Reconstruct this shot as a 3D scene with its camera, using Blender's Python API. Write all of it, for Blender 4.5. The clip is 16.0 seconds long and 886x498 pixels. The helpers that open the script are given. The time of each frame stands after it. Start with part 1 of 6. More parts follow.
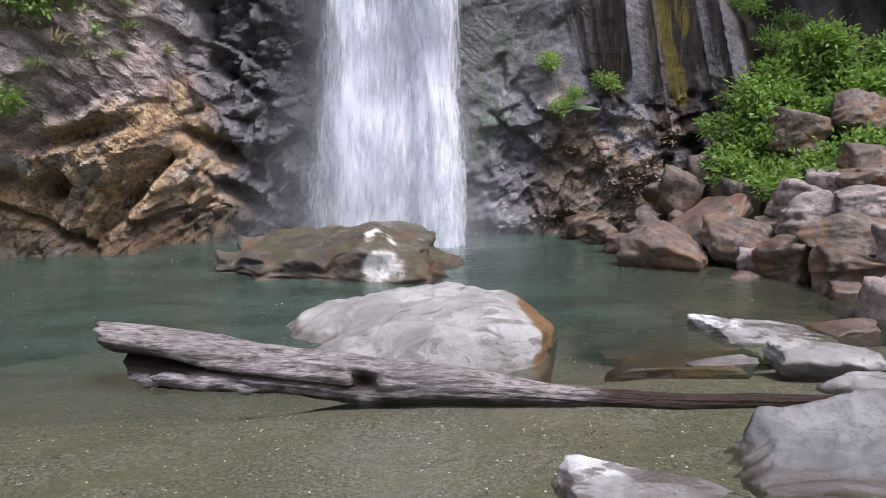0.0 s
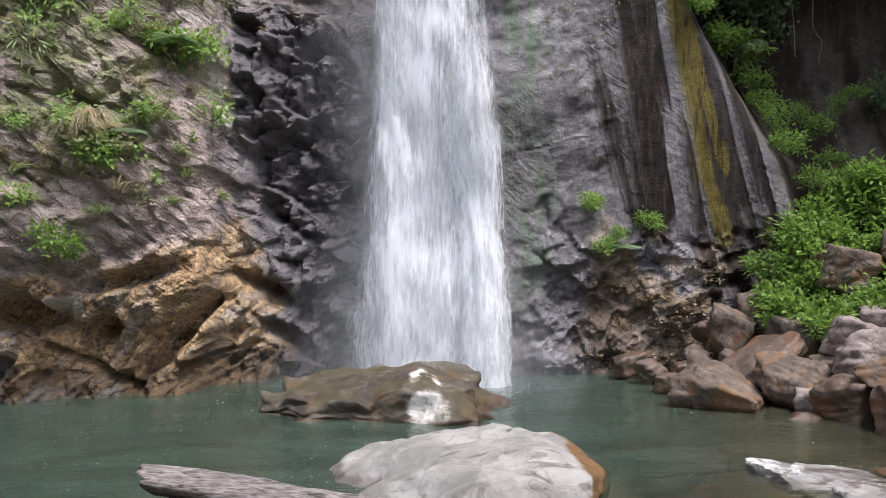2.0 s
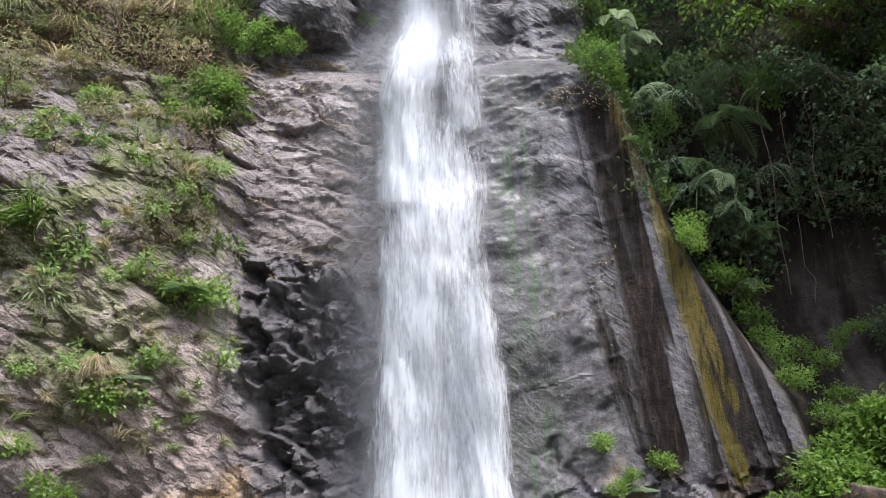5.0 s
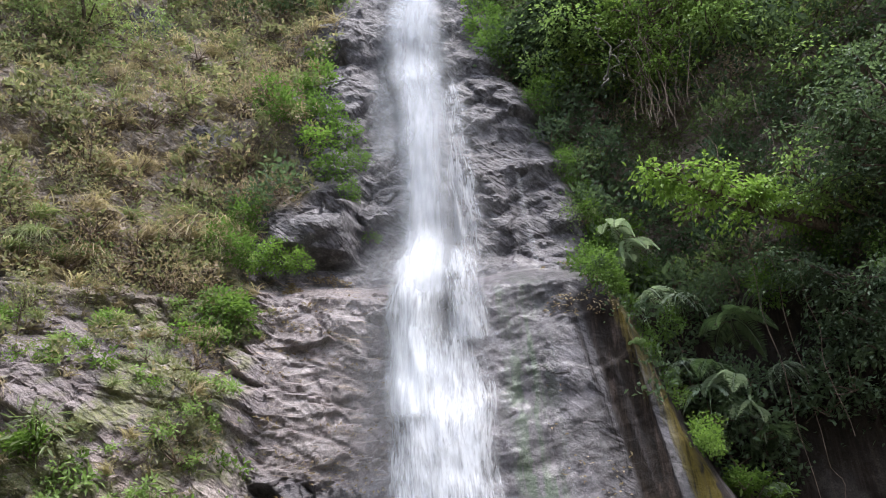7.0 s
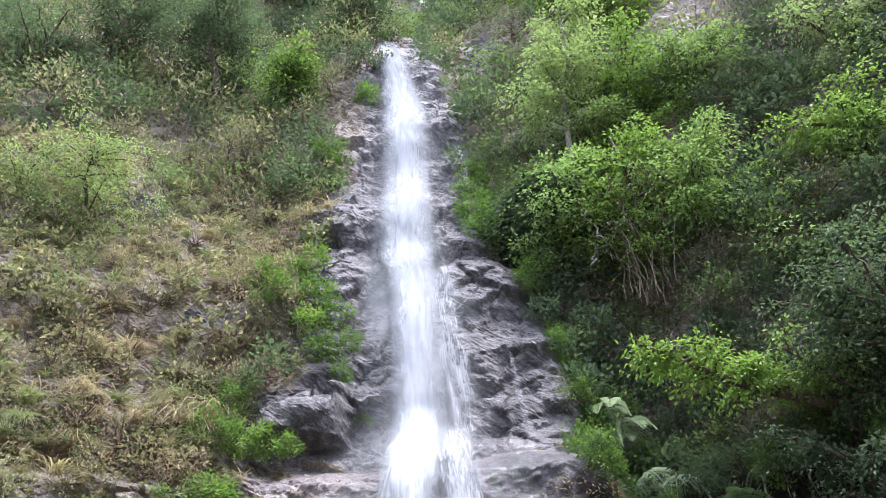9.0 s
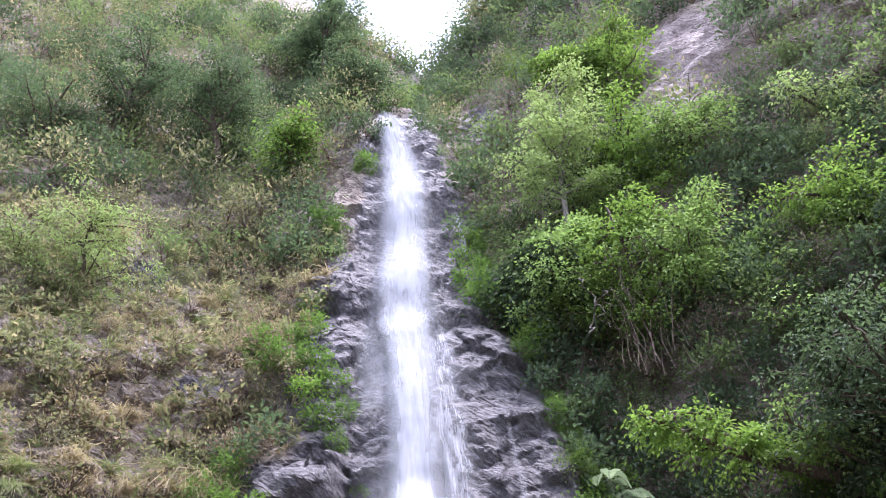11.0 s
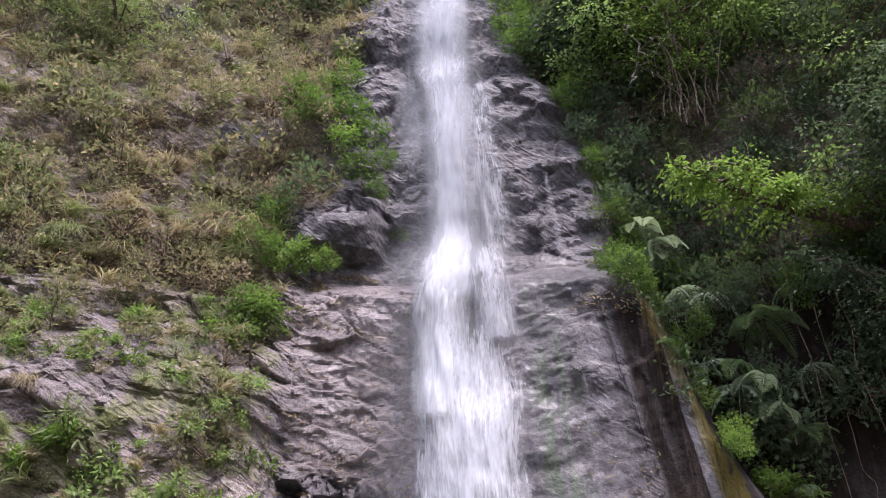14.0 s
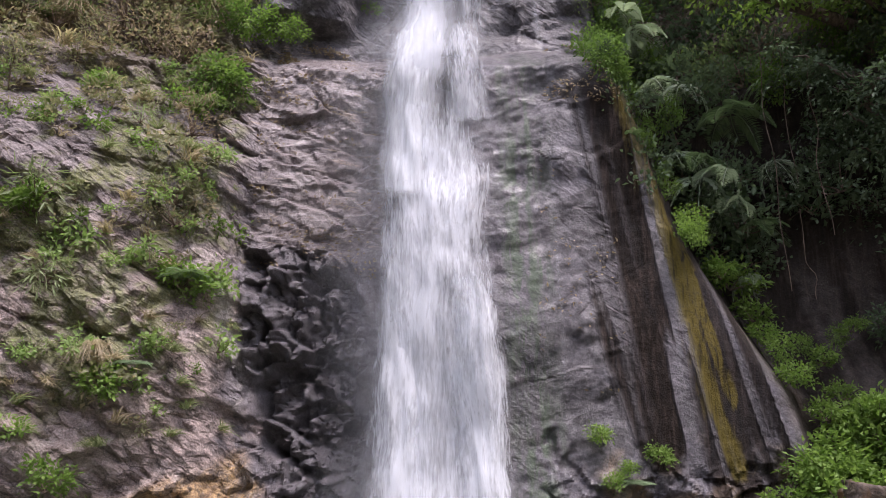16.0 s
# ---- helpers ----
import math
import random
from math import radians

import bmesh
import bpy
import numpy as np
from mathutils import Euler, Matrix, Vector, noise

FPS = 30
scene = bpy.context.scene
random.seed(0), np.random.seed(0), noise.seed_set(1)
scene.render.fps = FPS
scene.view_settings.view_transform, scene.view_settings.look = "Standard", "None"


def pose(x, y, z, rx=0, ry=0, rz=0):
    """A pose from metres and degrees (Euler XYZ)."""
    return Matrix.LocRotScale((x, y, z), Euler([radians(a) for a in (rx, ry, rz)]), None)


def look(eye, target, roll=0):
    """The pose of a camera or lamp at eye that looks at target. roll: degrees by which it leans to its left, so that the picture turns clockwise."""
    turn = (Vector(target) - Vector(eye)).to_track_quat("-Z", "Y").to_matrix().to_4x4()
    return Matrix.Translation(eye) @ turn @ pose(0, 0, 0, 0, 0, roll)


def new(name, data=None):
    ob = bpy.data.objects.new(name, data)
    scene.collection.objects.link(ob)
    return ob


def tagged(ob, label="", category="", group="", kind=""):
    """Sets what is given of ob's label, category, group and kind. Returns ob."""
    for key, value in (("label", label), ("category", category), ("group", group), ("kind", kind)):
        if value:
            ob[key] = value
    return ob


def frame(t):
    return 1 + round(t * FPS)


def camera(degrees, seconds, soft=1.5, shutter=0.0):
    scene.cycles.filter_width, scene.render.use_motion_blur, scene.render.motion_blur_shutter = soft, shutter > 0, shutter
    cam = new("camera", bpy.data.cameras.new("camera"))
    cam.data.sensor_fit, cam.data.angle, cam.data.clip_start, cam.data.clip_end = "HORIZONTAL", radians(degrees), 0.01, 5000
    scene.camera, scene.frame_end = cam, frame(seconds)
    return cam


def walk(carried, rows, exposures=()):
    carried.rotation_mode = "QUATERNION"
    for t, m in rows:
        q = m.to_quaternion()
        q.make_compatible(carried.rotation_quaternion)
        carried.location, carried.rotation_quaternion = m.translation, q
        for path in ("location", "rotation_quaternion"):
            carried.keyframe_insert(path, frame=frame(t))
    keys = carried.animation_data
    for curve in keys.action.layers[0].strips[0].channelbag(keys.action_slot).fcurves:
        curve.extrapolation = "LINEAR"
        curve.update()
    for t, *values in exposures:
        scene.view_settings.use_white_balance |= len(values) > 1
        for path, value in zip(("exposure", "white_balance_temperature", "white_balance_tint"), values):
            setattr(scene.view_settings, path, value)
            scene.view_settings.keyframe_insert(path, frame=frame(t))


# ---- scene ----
cam = camera(55.17, 16.0, soft=0.65)
EYE, TILT = 2.0, -10.5
# seconds, turn to the left, tilt up from the first view, lean; a phone turned on the spot
TURNS = [
    (0.0, 0.00, 0.00, 0.00),
    (0.5, 3.67, 2.51, 1.03),
    (1.0, 3.14, 5.21, 0.87),
    (1.5, 2.65, 7.25, 0.50),
    (2.0, 3.04, 9.41, -0.06),
    (2.5, 3.05, 10.89, -0.17),
    (3.0, 3.32, 12.84, -0.53),
    (3.5, 3.39, 15.16, -0.74),
    (4.0, 3.36, 18.27, -0.64),
    (6.5, 3.19, 36.64, -2.64),
    (7.0, 3.24, 39.78, -3.09),
    (7.5, 2.91, 42.81, -3.20),
    (8.0, 2.32, 45.84, -3.61),
    (8.5, 1.71, 48.97, -4.36),
    (9.0, 1.29, 51.82, -5.04),
    (9.5, 0.74, 54.43, -5.78),
    (12.0, 0.32, 56.49, -5.27),
    (12.5, 1.41, 55.62, -4.37),
    (13.0, 2.85, 51.41, -3.19),
    (13.5, 4.42, 44.68, -2.03),
    (14.0, 5.60, 39.73, -1.43),
    (14.5, 5.94, 36.09, -0.88),
    (15.0, 5.08, 32.34, -0.45),
    (15.5, 3.73, 28.28, -0.17),
    (16.0, 3.35, 24.97, 0.04),
]
# seconds, stops, kelvin, tint
EXPOSURES = [(0.0, 1.2, 6150, 19), (2.0, 1.27, 6450, 15), (4.0, 1.38, 6350, 13), (7.0, 1.36, 6350, 14), (9.0, 1.82, 6000, 17), (12.5, 1.88, 5850, 31), (14.0, 1.26, 6350, 27), (16.0, 1.1, 6500, 25)]
walk(cam, [(t, pose(0, 0, EYE, TILT) @ pose(0, 0, 0, 0, 0, yaw) @ pose(0, 0, 0, 90 + pitch) @ pose(0, 0, 0, 0, 0, roll)) for t, yaw, pitch, roll in TURNS], EXPOSURES)

# ---- light ----
SUN_UP, SUN_ROUND = 68.0, 125.0
world = bpy.data.worlds.new("sky")
scene.world = world
world.use_nodes = True
wn = world.node_tree.nodes
sky = wn.new("ShaderNodeTexSky")
sky.sky_type, sky.sun_disc = "NISHITA", False
sky.sun_elevation, sky.sun_rotation = radians(SUN_UP), radians(SUN_ROUND)
sky.air_density, sky.dust_density, sky.ozone_density = 1.0, 2.0, 1.0
# thin bright cloud over the clear sky
cloud = wn.new("ShaderNodeMix")
cloud.data_type = "RGBA"
cloud.inputs[0].default_value = 0.6
cloud.inputs[7].default_value = (6.7, 7.1, 7.9, 1)
world.node_tree.links.new(sky.outputs[0], cloud.inputs[6])
world.node_tree.links.new(cloud.outputs[2], wn["Background"].inputs[0])
wn["Background"].inputs[1].default_value = 0.15
lamp = bpy.data.lights.new("sun", "SUN")
lamp.energy, lamp.angle, lamp.color = 2.6, radians(16), (1.0, 0.98, 0.95)
sun = new("sun", lamp)
sa, se = radians(SUN_ROUND), radians(SUN_UP)
sun.matrix_world = look((0, 0, 60), Vector((0, 0, 60)) - Vector((math.sin(sa) * math.cos(se), math.cos(sa) * math.cos(se), math.sin(se))))

# ---- materials ----
class Nodes:
    """A short hand for node materials."""

    def __init__(self, name):
        self.mat = bpy.data.materials.new(name)
        self.mat.use_nodes = True
        self.tree = self.mat.node_tree
        self.bsdf = self.tree.nodes["Principled BSDF"]
        self.out = self.tree.nodes["Material Output"]

    def add(self, kind, **values):
        node = self.tree.nodes.new("ShaderNode" + kind)
        for key, value in values.items():
            if key.startswith("_"):
                node.inputs[key[1:].replace("_", " ")].default_value = value
        return node

    def link(self, a, b):
        self.tree.links.new(a, b)

    def coords(self, scale=(1, 1, 1), turn=(0, 0, 0)):
        tex = self.add("TexCoord")
        mapping = self.add("Mapping")
        mapping.vector_type = "TEXTURE"
        mapping.inputs["Scale"].default_value = [1 / s for s in scale]
        mapping.inputs["Rotation"].default_value = [radians(a) for a in turn]
        self.link(tex.outputs["Object"], mapping.inputs[0])
        return mapping.outputs[0]

    def noise(self, scale, detail=4.0, rough=0.6, at=None, distort=0.0):
        node = self.add("TexNoise", _Scale=scale, _Detail=detail, _Roughness=rough, _Distortion=distort)
        if at:
            self.link(at, node.inputs["Vector"])
        return node.outputs["Fac"]

    def ramp(self, fac, stops):
        node = self.add("ValToRGB")
        band = node.color_ramp
        while len(band.elements) < len(stops):
            band.elements.new(0.5)
        for e, (p, c) in zip(band.elements, stops):
            e.position = p
            e.color = (*c, 1) if len(c) == 3 else c
        self.link(fac, node.inputs[0])
        return node.outputs[0]

    def grey(self, fac, lo, hi, a=0.0, b=1.0):
        node = self.add("MapRange")
        self.link(fac, node.inputs[0])
        for i, v in enumerate((lo, hi, a, b)):
            node.inputs[i + 1].default_value = v
        return node.outputs[0]

    def mix(self, fac, a, b, how="MIX"):
        node = self.tree.nodes.new("ShaderNodeMix")
        node.data_type, node.blend_type = "RGBA", how
        for value, slot in ((fac, 0), (a, 6), (b, 7)):
            if isinstance(value, (int, float)):
                node.inputs[slot].default_value = value
            elif isinstance(value, tuple):
                node.inputs[slot].default_value = (*value, 1)
            else:
                self.link(value, node.inputs[slot])
        return node.outputs[2]

    def math(self, how, a, b=0.0):
        node = self.tree.nodes.new("ShaderNodeMath")
        node.operation = how
        for value, slot in ((a, 0), (b, 1)):
            if isinstance(value, (int, float)):
                node.inputs[slot].default_value = value
            else:
                self.link(value, node.inputs[slot])
        return node.outputs[0]

    def attr(self, name):
        node = self.tree.nodes.new("ShaderNodeAttribute")
        node.attribute_name = name
        return node.outputs["Fac"]

    def bump(self, height, strength=0.5, distance=0.02):
        node = self.add("Bump", _Strength=strength, _Distance=distance)
        self.link(height, node.inputs["Height"])
        self.link(node.outputs[0], self.bsdf.inputs["Normal"])

    def done(self, colour=None, rough=0.7, **values):
        if colour is not None:
            self.link(colour, self.bsdf.inputs["Base Color"])
        if isinstance(rough, (int, float)):
            self.bsdf.inputs["Roughness"].default_value = rough
        else:
            self.link(rough, self.bsdf.inputs["Roughness"])
        for key, value in values.items():
            self.bsdf.inputs[key.replace("_", " ")].default_value = value
        return self.mat


def cliff_material():
    n = Nodes("cliff_rock")
    at = n.coords()
    bed = n.coords((0.7, 0.8, 2.0), (0, 37, 0))
    rib = n.coords((0.7, 0.8, 2.0), (0, -52, 0))
    drip = n.coords((3.0, 3.0, 0.22))
    big = n.noise(0.55, 5, 0.6, at)
    fine = n.noise(11.0, 8, 0.76, at)
    grit = n.noise(42.0, 5, 0.75, at)
    layer = n.noise(2.6, 9, 0.70, bed, 0.5)
    grey = n.ramp(big, [(0.3, (0.13, 0.118, 0.138)), (0.55, (0.21, 0.192, 0.22)), (0.75, (0.29, 0.268, 0.295))])
    col = n.mix(n.grey(n.noise(1.8, 8, 0.7, at), 0.46, 0.66, 0, 0.8), grey, (0.29, 0.263, 0.28))
    col = n.mix(n.grey(fine, 0.46, 0.60, 0.0, 0.85), col, (0.07, 0.06, 0.064))
    col = n.mix(n.grey(n.noise(5.0, 6, 0.6, drip), 0.52, 0.75, 0.0, 0.5), col, (0.10, 0.088, 0.093))
    tan = n.ramp(n.noise(1.5, 9, 0.72, bed, 0.5), [(0.32, (0.25, 0.185, 0.16)), (0.45, (0.43, 0.335, 0.30)), (0.57, (0.55, 0.445, 0.40)), (0.70, (0.69, 0.595, 0.54))])
    tan = n.mix(n.grey(fine, 0.50, 0.60, 0.0, 0.65), tan, (0.16, 0.122, 0.10))
    col = n.mix(n.attr("tan"), col, tan)
    rose = n.mix(n.grey(n.noise(7.0, 8, 0.75, at), 0.40, 0.60), (0.40, 0.31, 0.285), (0.72, 0.56, 0.51))
    col = n.mix(n.math("MULTIPLY", n.attr("pink"), n.grey(n.noise(3.0, 7, 0.7, bed), 0.40, 0.55)), col, rose)
    ochre = n.ramp(n.noise(1.8, 10, 0.72, rib, 0.6), [(0.33, (0.10, 0.065, 0.045)), (0.42, (0.38, 0.235, 0.12)), (0.49, (0.66, 0.43, 0.20)), (0.56, (0.42, 0.30, 0.20)), (0.68, (0.66, 0.56, 0.48))])
    ochre = n.mix(n.grey(fine, 0.50, 0.62, 0.0, 0.85), ochre, (0.06, 0.04, 0.03))
    col = n.mix(n.attr("ochre"), col, ochre)
    moss = n.ramp(fine, [(0.32, (0.10, 0.115, 0.04)), (0.5, (0.23, 0.24, 0.09)), (0.68, (0.38, 0.36, 0.19))])
    col = n.mix(n.math("MULTIPLY", n.attr("moss"), n.grey(n.noise(4.0, 8, 0.75, at), 0.38, 0.52, 0.0, 0.95)), col, moss)
    slick = n.ramp(fine, [(0.35, (0.03, 0.05, 0.028)), (0.52, (0.075, 0.12, 0.06)), (0.68, (0.16, 0.20, 0.13))])
    earth = n.ramp(n.noise(6.0, 9, 0.72, at), [(0.3, (0.12, 0.09, 0.07)), (0.5, (0.27, 0.215, 0.165)), (0.7, (0.40, 0.335, 0.265))])
    col = n.mix(n.attr("earth"), col, earth)
    streaks = n.noise(4.0, 7, 0.65, drip)
    pale = n.grey(n.noise(3.0, 5, 0.62, n.coords((0.7, 0.7, 5.0), (0, 6, 0)), 0.5), 0.60, 0.645)
    col = n.mix(n.math("MULTIPLY", pale, n.attr("fleck")), col, n.mix(grit, (0.30, 0.17, 0.10), (0.66, 0.58, 0.48)))
    col = n.mix(n.attr("lime"), col, (0.55, 0.50, 0.46))
    warped = n.add("VectorMath")
    warped.operation = "ADD"
    swirl = n.add("TexNoise", _Scale=2.2, _Detail=6)
    n.link(bed, swirl.inputs["Vector"])
    n.link(bed, warped.inputs[0])
    n.link(swirl.outputs["Color"], warped.inputs[1])
    chips = []
    for scale in (2.6, 6.5):
        cell = n.add("TexVoronoi", _Scale=scale)
        n.link(warped.outputs[0], cell.inputs["Vector"])
        chips.append(cell.outputs["Distance"])
    col = n.mix(n.grey(n.noise(24.0, 6, 0.75, at), 0.55, 0.68, 0.0, 0.55), col, n.mix(0.55, col, (0.75, 0.70, 0.67)))
    col = n.mix(n.grey(n.noise(5.0, 9, 0.8, at), 0.50, 0.60, 0.0, 0.36), col, n.mix(0.65, col, (0.03, 0.025, 0.025)))
    col = n.mix(n.grey(grit, 0.42, 0.60, 0.0, 0.7), col, n.mix(0.6, col, (0.02, 0.018, 0.018)))
    shade = n.ramp(n.noise(6.0, 8, 0.75, at), [(0.36, (0.038, 0.034, 0.036)), (0.5, (0.095, 0.086, 0.090)), (0.62, (0.20, 0.184, 0.19))])
    col = n.mix(n.attr("dark"), col, shade)
    # Dark brown streaks; the same ramp also paints the recess shade.
    rust_shade = n.ramp(streaks, [(0.35, (0.009, 0.0065, 0.005)), (0.52, (0.022, 0.015, 0.011)), (0.68, (0.058, 0.042, 0.034))])
    col = n.mix(n.attr("rust_shade"), col, rust_shade)
    col = n.mix(n.math("MULTIPLY", n.attr("algae"), n.grey(n.noise(2.2, 7, 0.7, drip, 0.3), 0.44, 0.56, 0.0, 0.9)), col, slick)
    slime = n.ramp(streaks, [(0.35, (0.035, 0.026, 0.007)), (0.50, (0.13, 0.10, 0.018)), (0.66, (0.10, 0.08, 0.025))])
    col = n.mix(n.grey(n.math("ADD", n.attr("olive"), n.math("MULTIPLY", n.math("SUBTRACT", streaks, 0.5), 1.2)), 0.25, 0.6), col, slime)
    col = n.mix(n.attr("wet"), col, n.mix(0.10, col, (0.04, 0.04, 0.048)))
    line = n.grey(n.math("ABSOLUTE", n.math("SUBTRACT", n.noise(1.0, 9, 0.62, bed, 0.4), 0.5)), 0.001, 0.009, 1.0, 0.0)
    col = n.mix(n.math("MULTIPLY", line, n.grey(n.math("MAXIMUM", n.attr("wet"), n.attr("earth")), 0, 1, 0.6, 0.12)), col, (0.03, 0.025, 0.024))
    soaked = n.math("MAXIMUM", n.attr("wet"), n.math("MAXIMUM", n.attr("rust_shade"), n.attr("olive")))
    relief = n.math("ADD", n.math("MULTIPLY", n.math("MULTIPLY", layer, 0.9), n.grey(soaked, 0, 1, 1.0, 0.15)), n.math("ADD", n.math("MULTIPLY", fine, 1.1), n.math("MULTIPLY", grit, 0.2)))
    relief = n.math("ADD", relief, n.math("ADD", n.math("MULTIPLY", n.math("ADD", n.math("MULTIPLY", chips[0], 2.2), chips[1]), n.grey(soaked, 0, 1, 1.0, 0.0)), n.math("MULTIPLY", n.noise(3.5, 6, 0.6, at), n.math("MULTIPLY", n.attr("wet"), 1.6))))
    n.bump(relief, 1.0, 0.055)
    n.link(n.math("MULTIPLY", n.attr("wet"), n.grey(n.noise(1.6, 6, 0.7, at), 0.38, 0.62, 0.04, 0.34)), n.bsdf.inputs["Coat Weight"])
    n.bsdf.inputs["Coat Roughness"].default_value = 0.36
    n.bsdf.inputs["Coat IOR"].default_value = 1.6
    n.link(n.grey(n.attr("rust_shade"), 0, 1, 0.6, 0.12), n.bsdf.inputs["Specular IOR Level"])
    return n.done(col, n.grey(n.math("ADD", n.attr("wet"), n.math("MULTIPLY", n.math("SUBTRACT", fine, 0.5), 0.8)), 0, 1, 0.75, 0.30))


def boulder_material(name, dark, mid, light, wet=0.0, moss=None, warm=None, speck=1.0, puddles=0.0):
    """Dry river stone with veins and blotches; darker and glossier near the water, or wet all over."""
    n = Nodes(name)
    at = n.coords()
    veins = n.coords((0.8, 0.8, 3.2), (14, 20, 0))
    big, fine = n.noise(1.7, 5, 0.6, at), n.noise(16.0, 8, 0.7, at)
    col = n.ramp(big, [(0.3, dark), (0.5, mid), (0.72, light)])
    col = n.mix(n.grey(n.noise(3.2, 6, 0.6, veins, 0.2), 0.52, 0.62, 0, 0.45), col, light)
    col = n.mix(n.grey(fine, 0.48, 0.62, 0.0, 0.7 * speck), col, tuple(c * 0.5 for c in dark))
    col = n.mix(n.grey(n.noise(2.1, 7, 0.7, veins, 0.3), 0.60, 0.66, 0.0, 0.5), col, tuple(c * 0.6 for c in dark))
    col = n.mix(n.grey(n.noise(60.0, 3, 0.7, at), 0.5, 0.7, 0.0, 0.4 * speck), col, tuple(c * 0.5 for c in dark))
    col = n.mix(n.attr("pale"), col, n.mix(fine, (0.62, 0.58, 0.53), (0.86, 0.83, 0.79)))
    pool = n.grey(n.noise(5.5, 6, 0.6, n.coords((0.7, 1.6, 1.0), (0, 0, 12)), 0.8), 0.66 - 0.13 * puddles, 0.675 - 0.13 * puddles, 0.0, min(1.0, puddles * 1.4))
    col = n.mix(pool, col, n.mix(0.72, col, (0.06, 0.05, 0.04)))
    line = n.grey(n.math("ABSOLUTE", n.math("SUBTRACT", n.noise(1.5, 3, 0.55, veins, 0.3), 0.5)), 0.001, 0.006, 1.0, 0.0)
    line = n.math("MULTIPLY", line, n.grey(n.noise(2.2, 3, 0.5, at), 0.52, 0.60))
    col = n.mix(n.math("MULTIPLY", line, 0.30), col, tuple(c * 0.25 for c in dark))
    if warm:
        col = n.mix(n.grey(n.noise(2.6, 4, 0.6, at, 0.5), 0.5, 0.62), col, warm)
    if moss:
        geo = n.add("NewGeometry")
        sep = n.add("SeparateXYZ")
        n.link(geo.outputs["Normal"], sep.inputs[0])
        cover = n.math("MULTIPLY", n.grey(n.noise(3.0, 5, 0.65, at), 0.42, 0.6), n.grey(sep.outputs[2], 0.0, 0.7))
        col = n.mix(cover, col, n.mix(fine, tuple(c * 0.5 for c in moss), tuple(c * 1.5 for c in moss)))
    geo = n.add("NewGeometry")
    sep = n.add("SeparateXYZ")
    n.link(geo.outputs["Position"], sep.inputs[0])
    edge = n.math("ADD", sep.outputs[2], n.math("MULTIPLY", n.noise(5.0, 4, 0.6, at), -0.07))
    col = n.mix(n.attr("stain"), col, n.mix(fine, (0.06, 0.03, 0.012), (0.30, 0.17, 0.07)))
    damp = n.math("MAXIMUM", n.math("MAXIMUM", n.grey(edge, 0.0, 0.03, 1.0, 0.0), wet), n.math("MULTIPLY", n.attr("stain"), 0.6))
    col = n.mix(damp, col, n.mix(0.55, col, (0.035, 0.018, 0.01)))
    grit = n.noise(55.0, 4, 0.7, at)
    n.bump(n.math("ADD", n.math("MULTIPLY", line, -0.15), n.math("ADD", n.math("MULTIPLY", n.noise(2.6, 7, 0.65, veins, 0.2), 1.1), n.math("ADD", fine, n.math("MULTIPLY", grit, 0.3)))), 0.8, 0.022)
    return n.done(col, n.grey(n.math("MAXIMUM", damp, pool), 0, 1, 0.75, 0.28))


def leaf_material(name, dark, light, dry=None, gloss=0.55):
    mean = tuple((a + b) / 2 for a, b in zip(dark, light))
    dark, light = (tuple(0.55 * a + 0.45 * b for a, b in zip(c, mean)) for c in (dark, light))
    n = Nodes(name)
    geo = n.add("NewGeometry")
    info = n.add("ObjectInfo")
    col = n.ramp(geo.outputs["Random Per Island"], [(0.0, dark), (1.0, light)] if not dry else [(0.0, dark), (0.84, light), (0.92, dry)])
    tone = n.math("ADD", n.grey(info.outputs["Random"], 0, 1, 0.72, 1.22), n.attr("tone"))
    col = n.mix(1.0, col, n.mix(tone, (0, 0, 0), (1, 1, 1)), "MULTIPLY")
    soft = n.add("BsdfTranslucent")
    n.link(n.mix(1.0, col, (1.0, 1.12, 0.72), "MULTIPLY"), soft.inputs[0])
    n.done(col, gloss, Specular_IOR_Level=0.14)
    both = n.add("MixShader", _Fac=0.45)
    n.link(n.bsdf.outputs[0], both.inputs[1])
    n.link(soft.outputs[0], both.inputs[2])
    n.link(both.outputs[0], n.out.inputs[0])
    return n.mat


def bark_material(name, dark, light, stretch=(7, 7, 0.9)):
    n = Nodes(name)
    at = n.coords(stretch)
    grain = n.noise(3.0, 7, 0.65, at, 0.3)
    col = n.mix(n.grey(n.noise(2.0, 6, 0.7, n.coords()), 0.42, 0.68, 0.0, 0.8), n.ramp(grain, [(0.36, dark), (0.62, light)]), tuple(c * 0.30 for c in light))
    # Rotten and wet wood, and the shade painted inside the hollow.
    col = n.mix(n.attr("rot_wet_shade"), col, n.mix(grain, (0.012, 0.009, 0.008), (0.05, 0.03, 0.022)))
    n.bump(n.math("ADD", grain, n.math("MULTIPLY", n.noise(14.0, 6, 0.7, n.coords()), 0.6)), 1.0, 0.03)
    n.link(n.grey(n.attr("rot_wet_shade"), 0, 1, 0.4, 0.08), n.bsdf.inputs["Specular IOR Level"])
    return n.done(col, n.grey(n.attr("rot_wet_shade"), 0, 1, 0.8, 0.6))


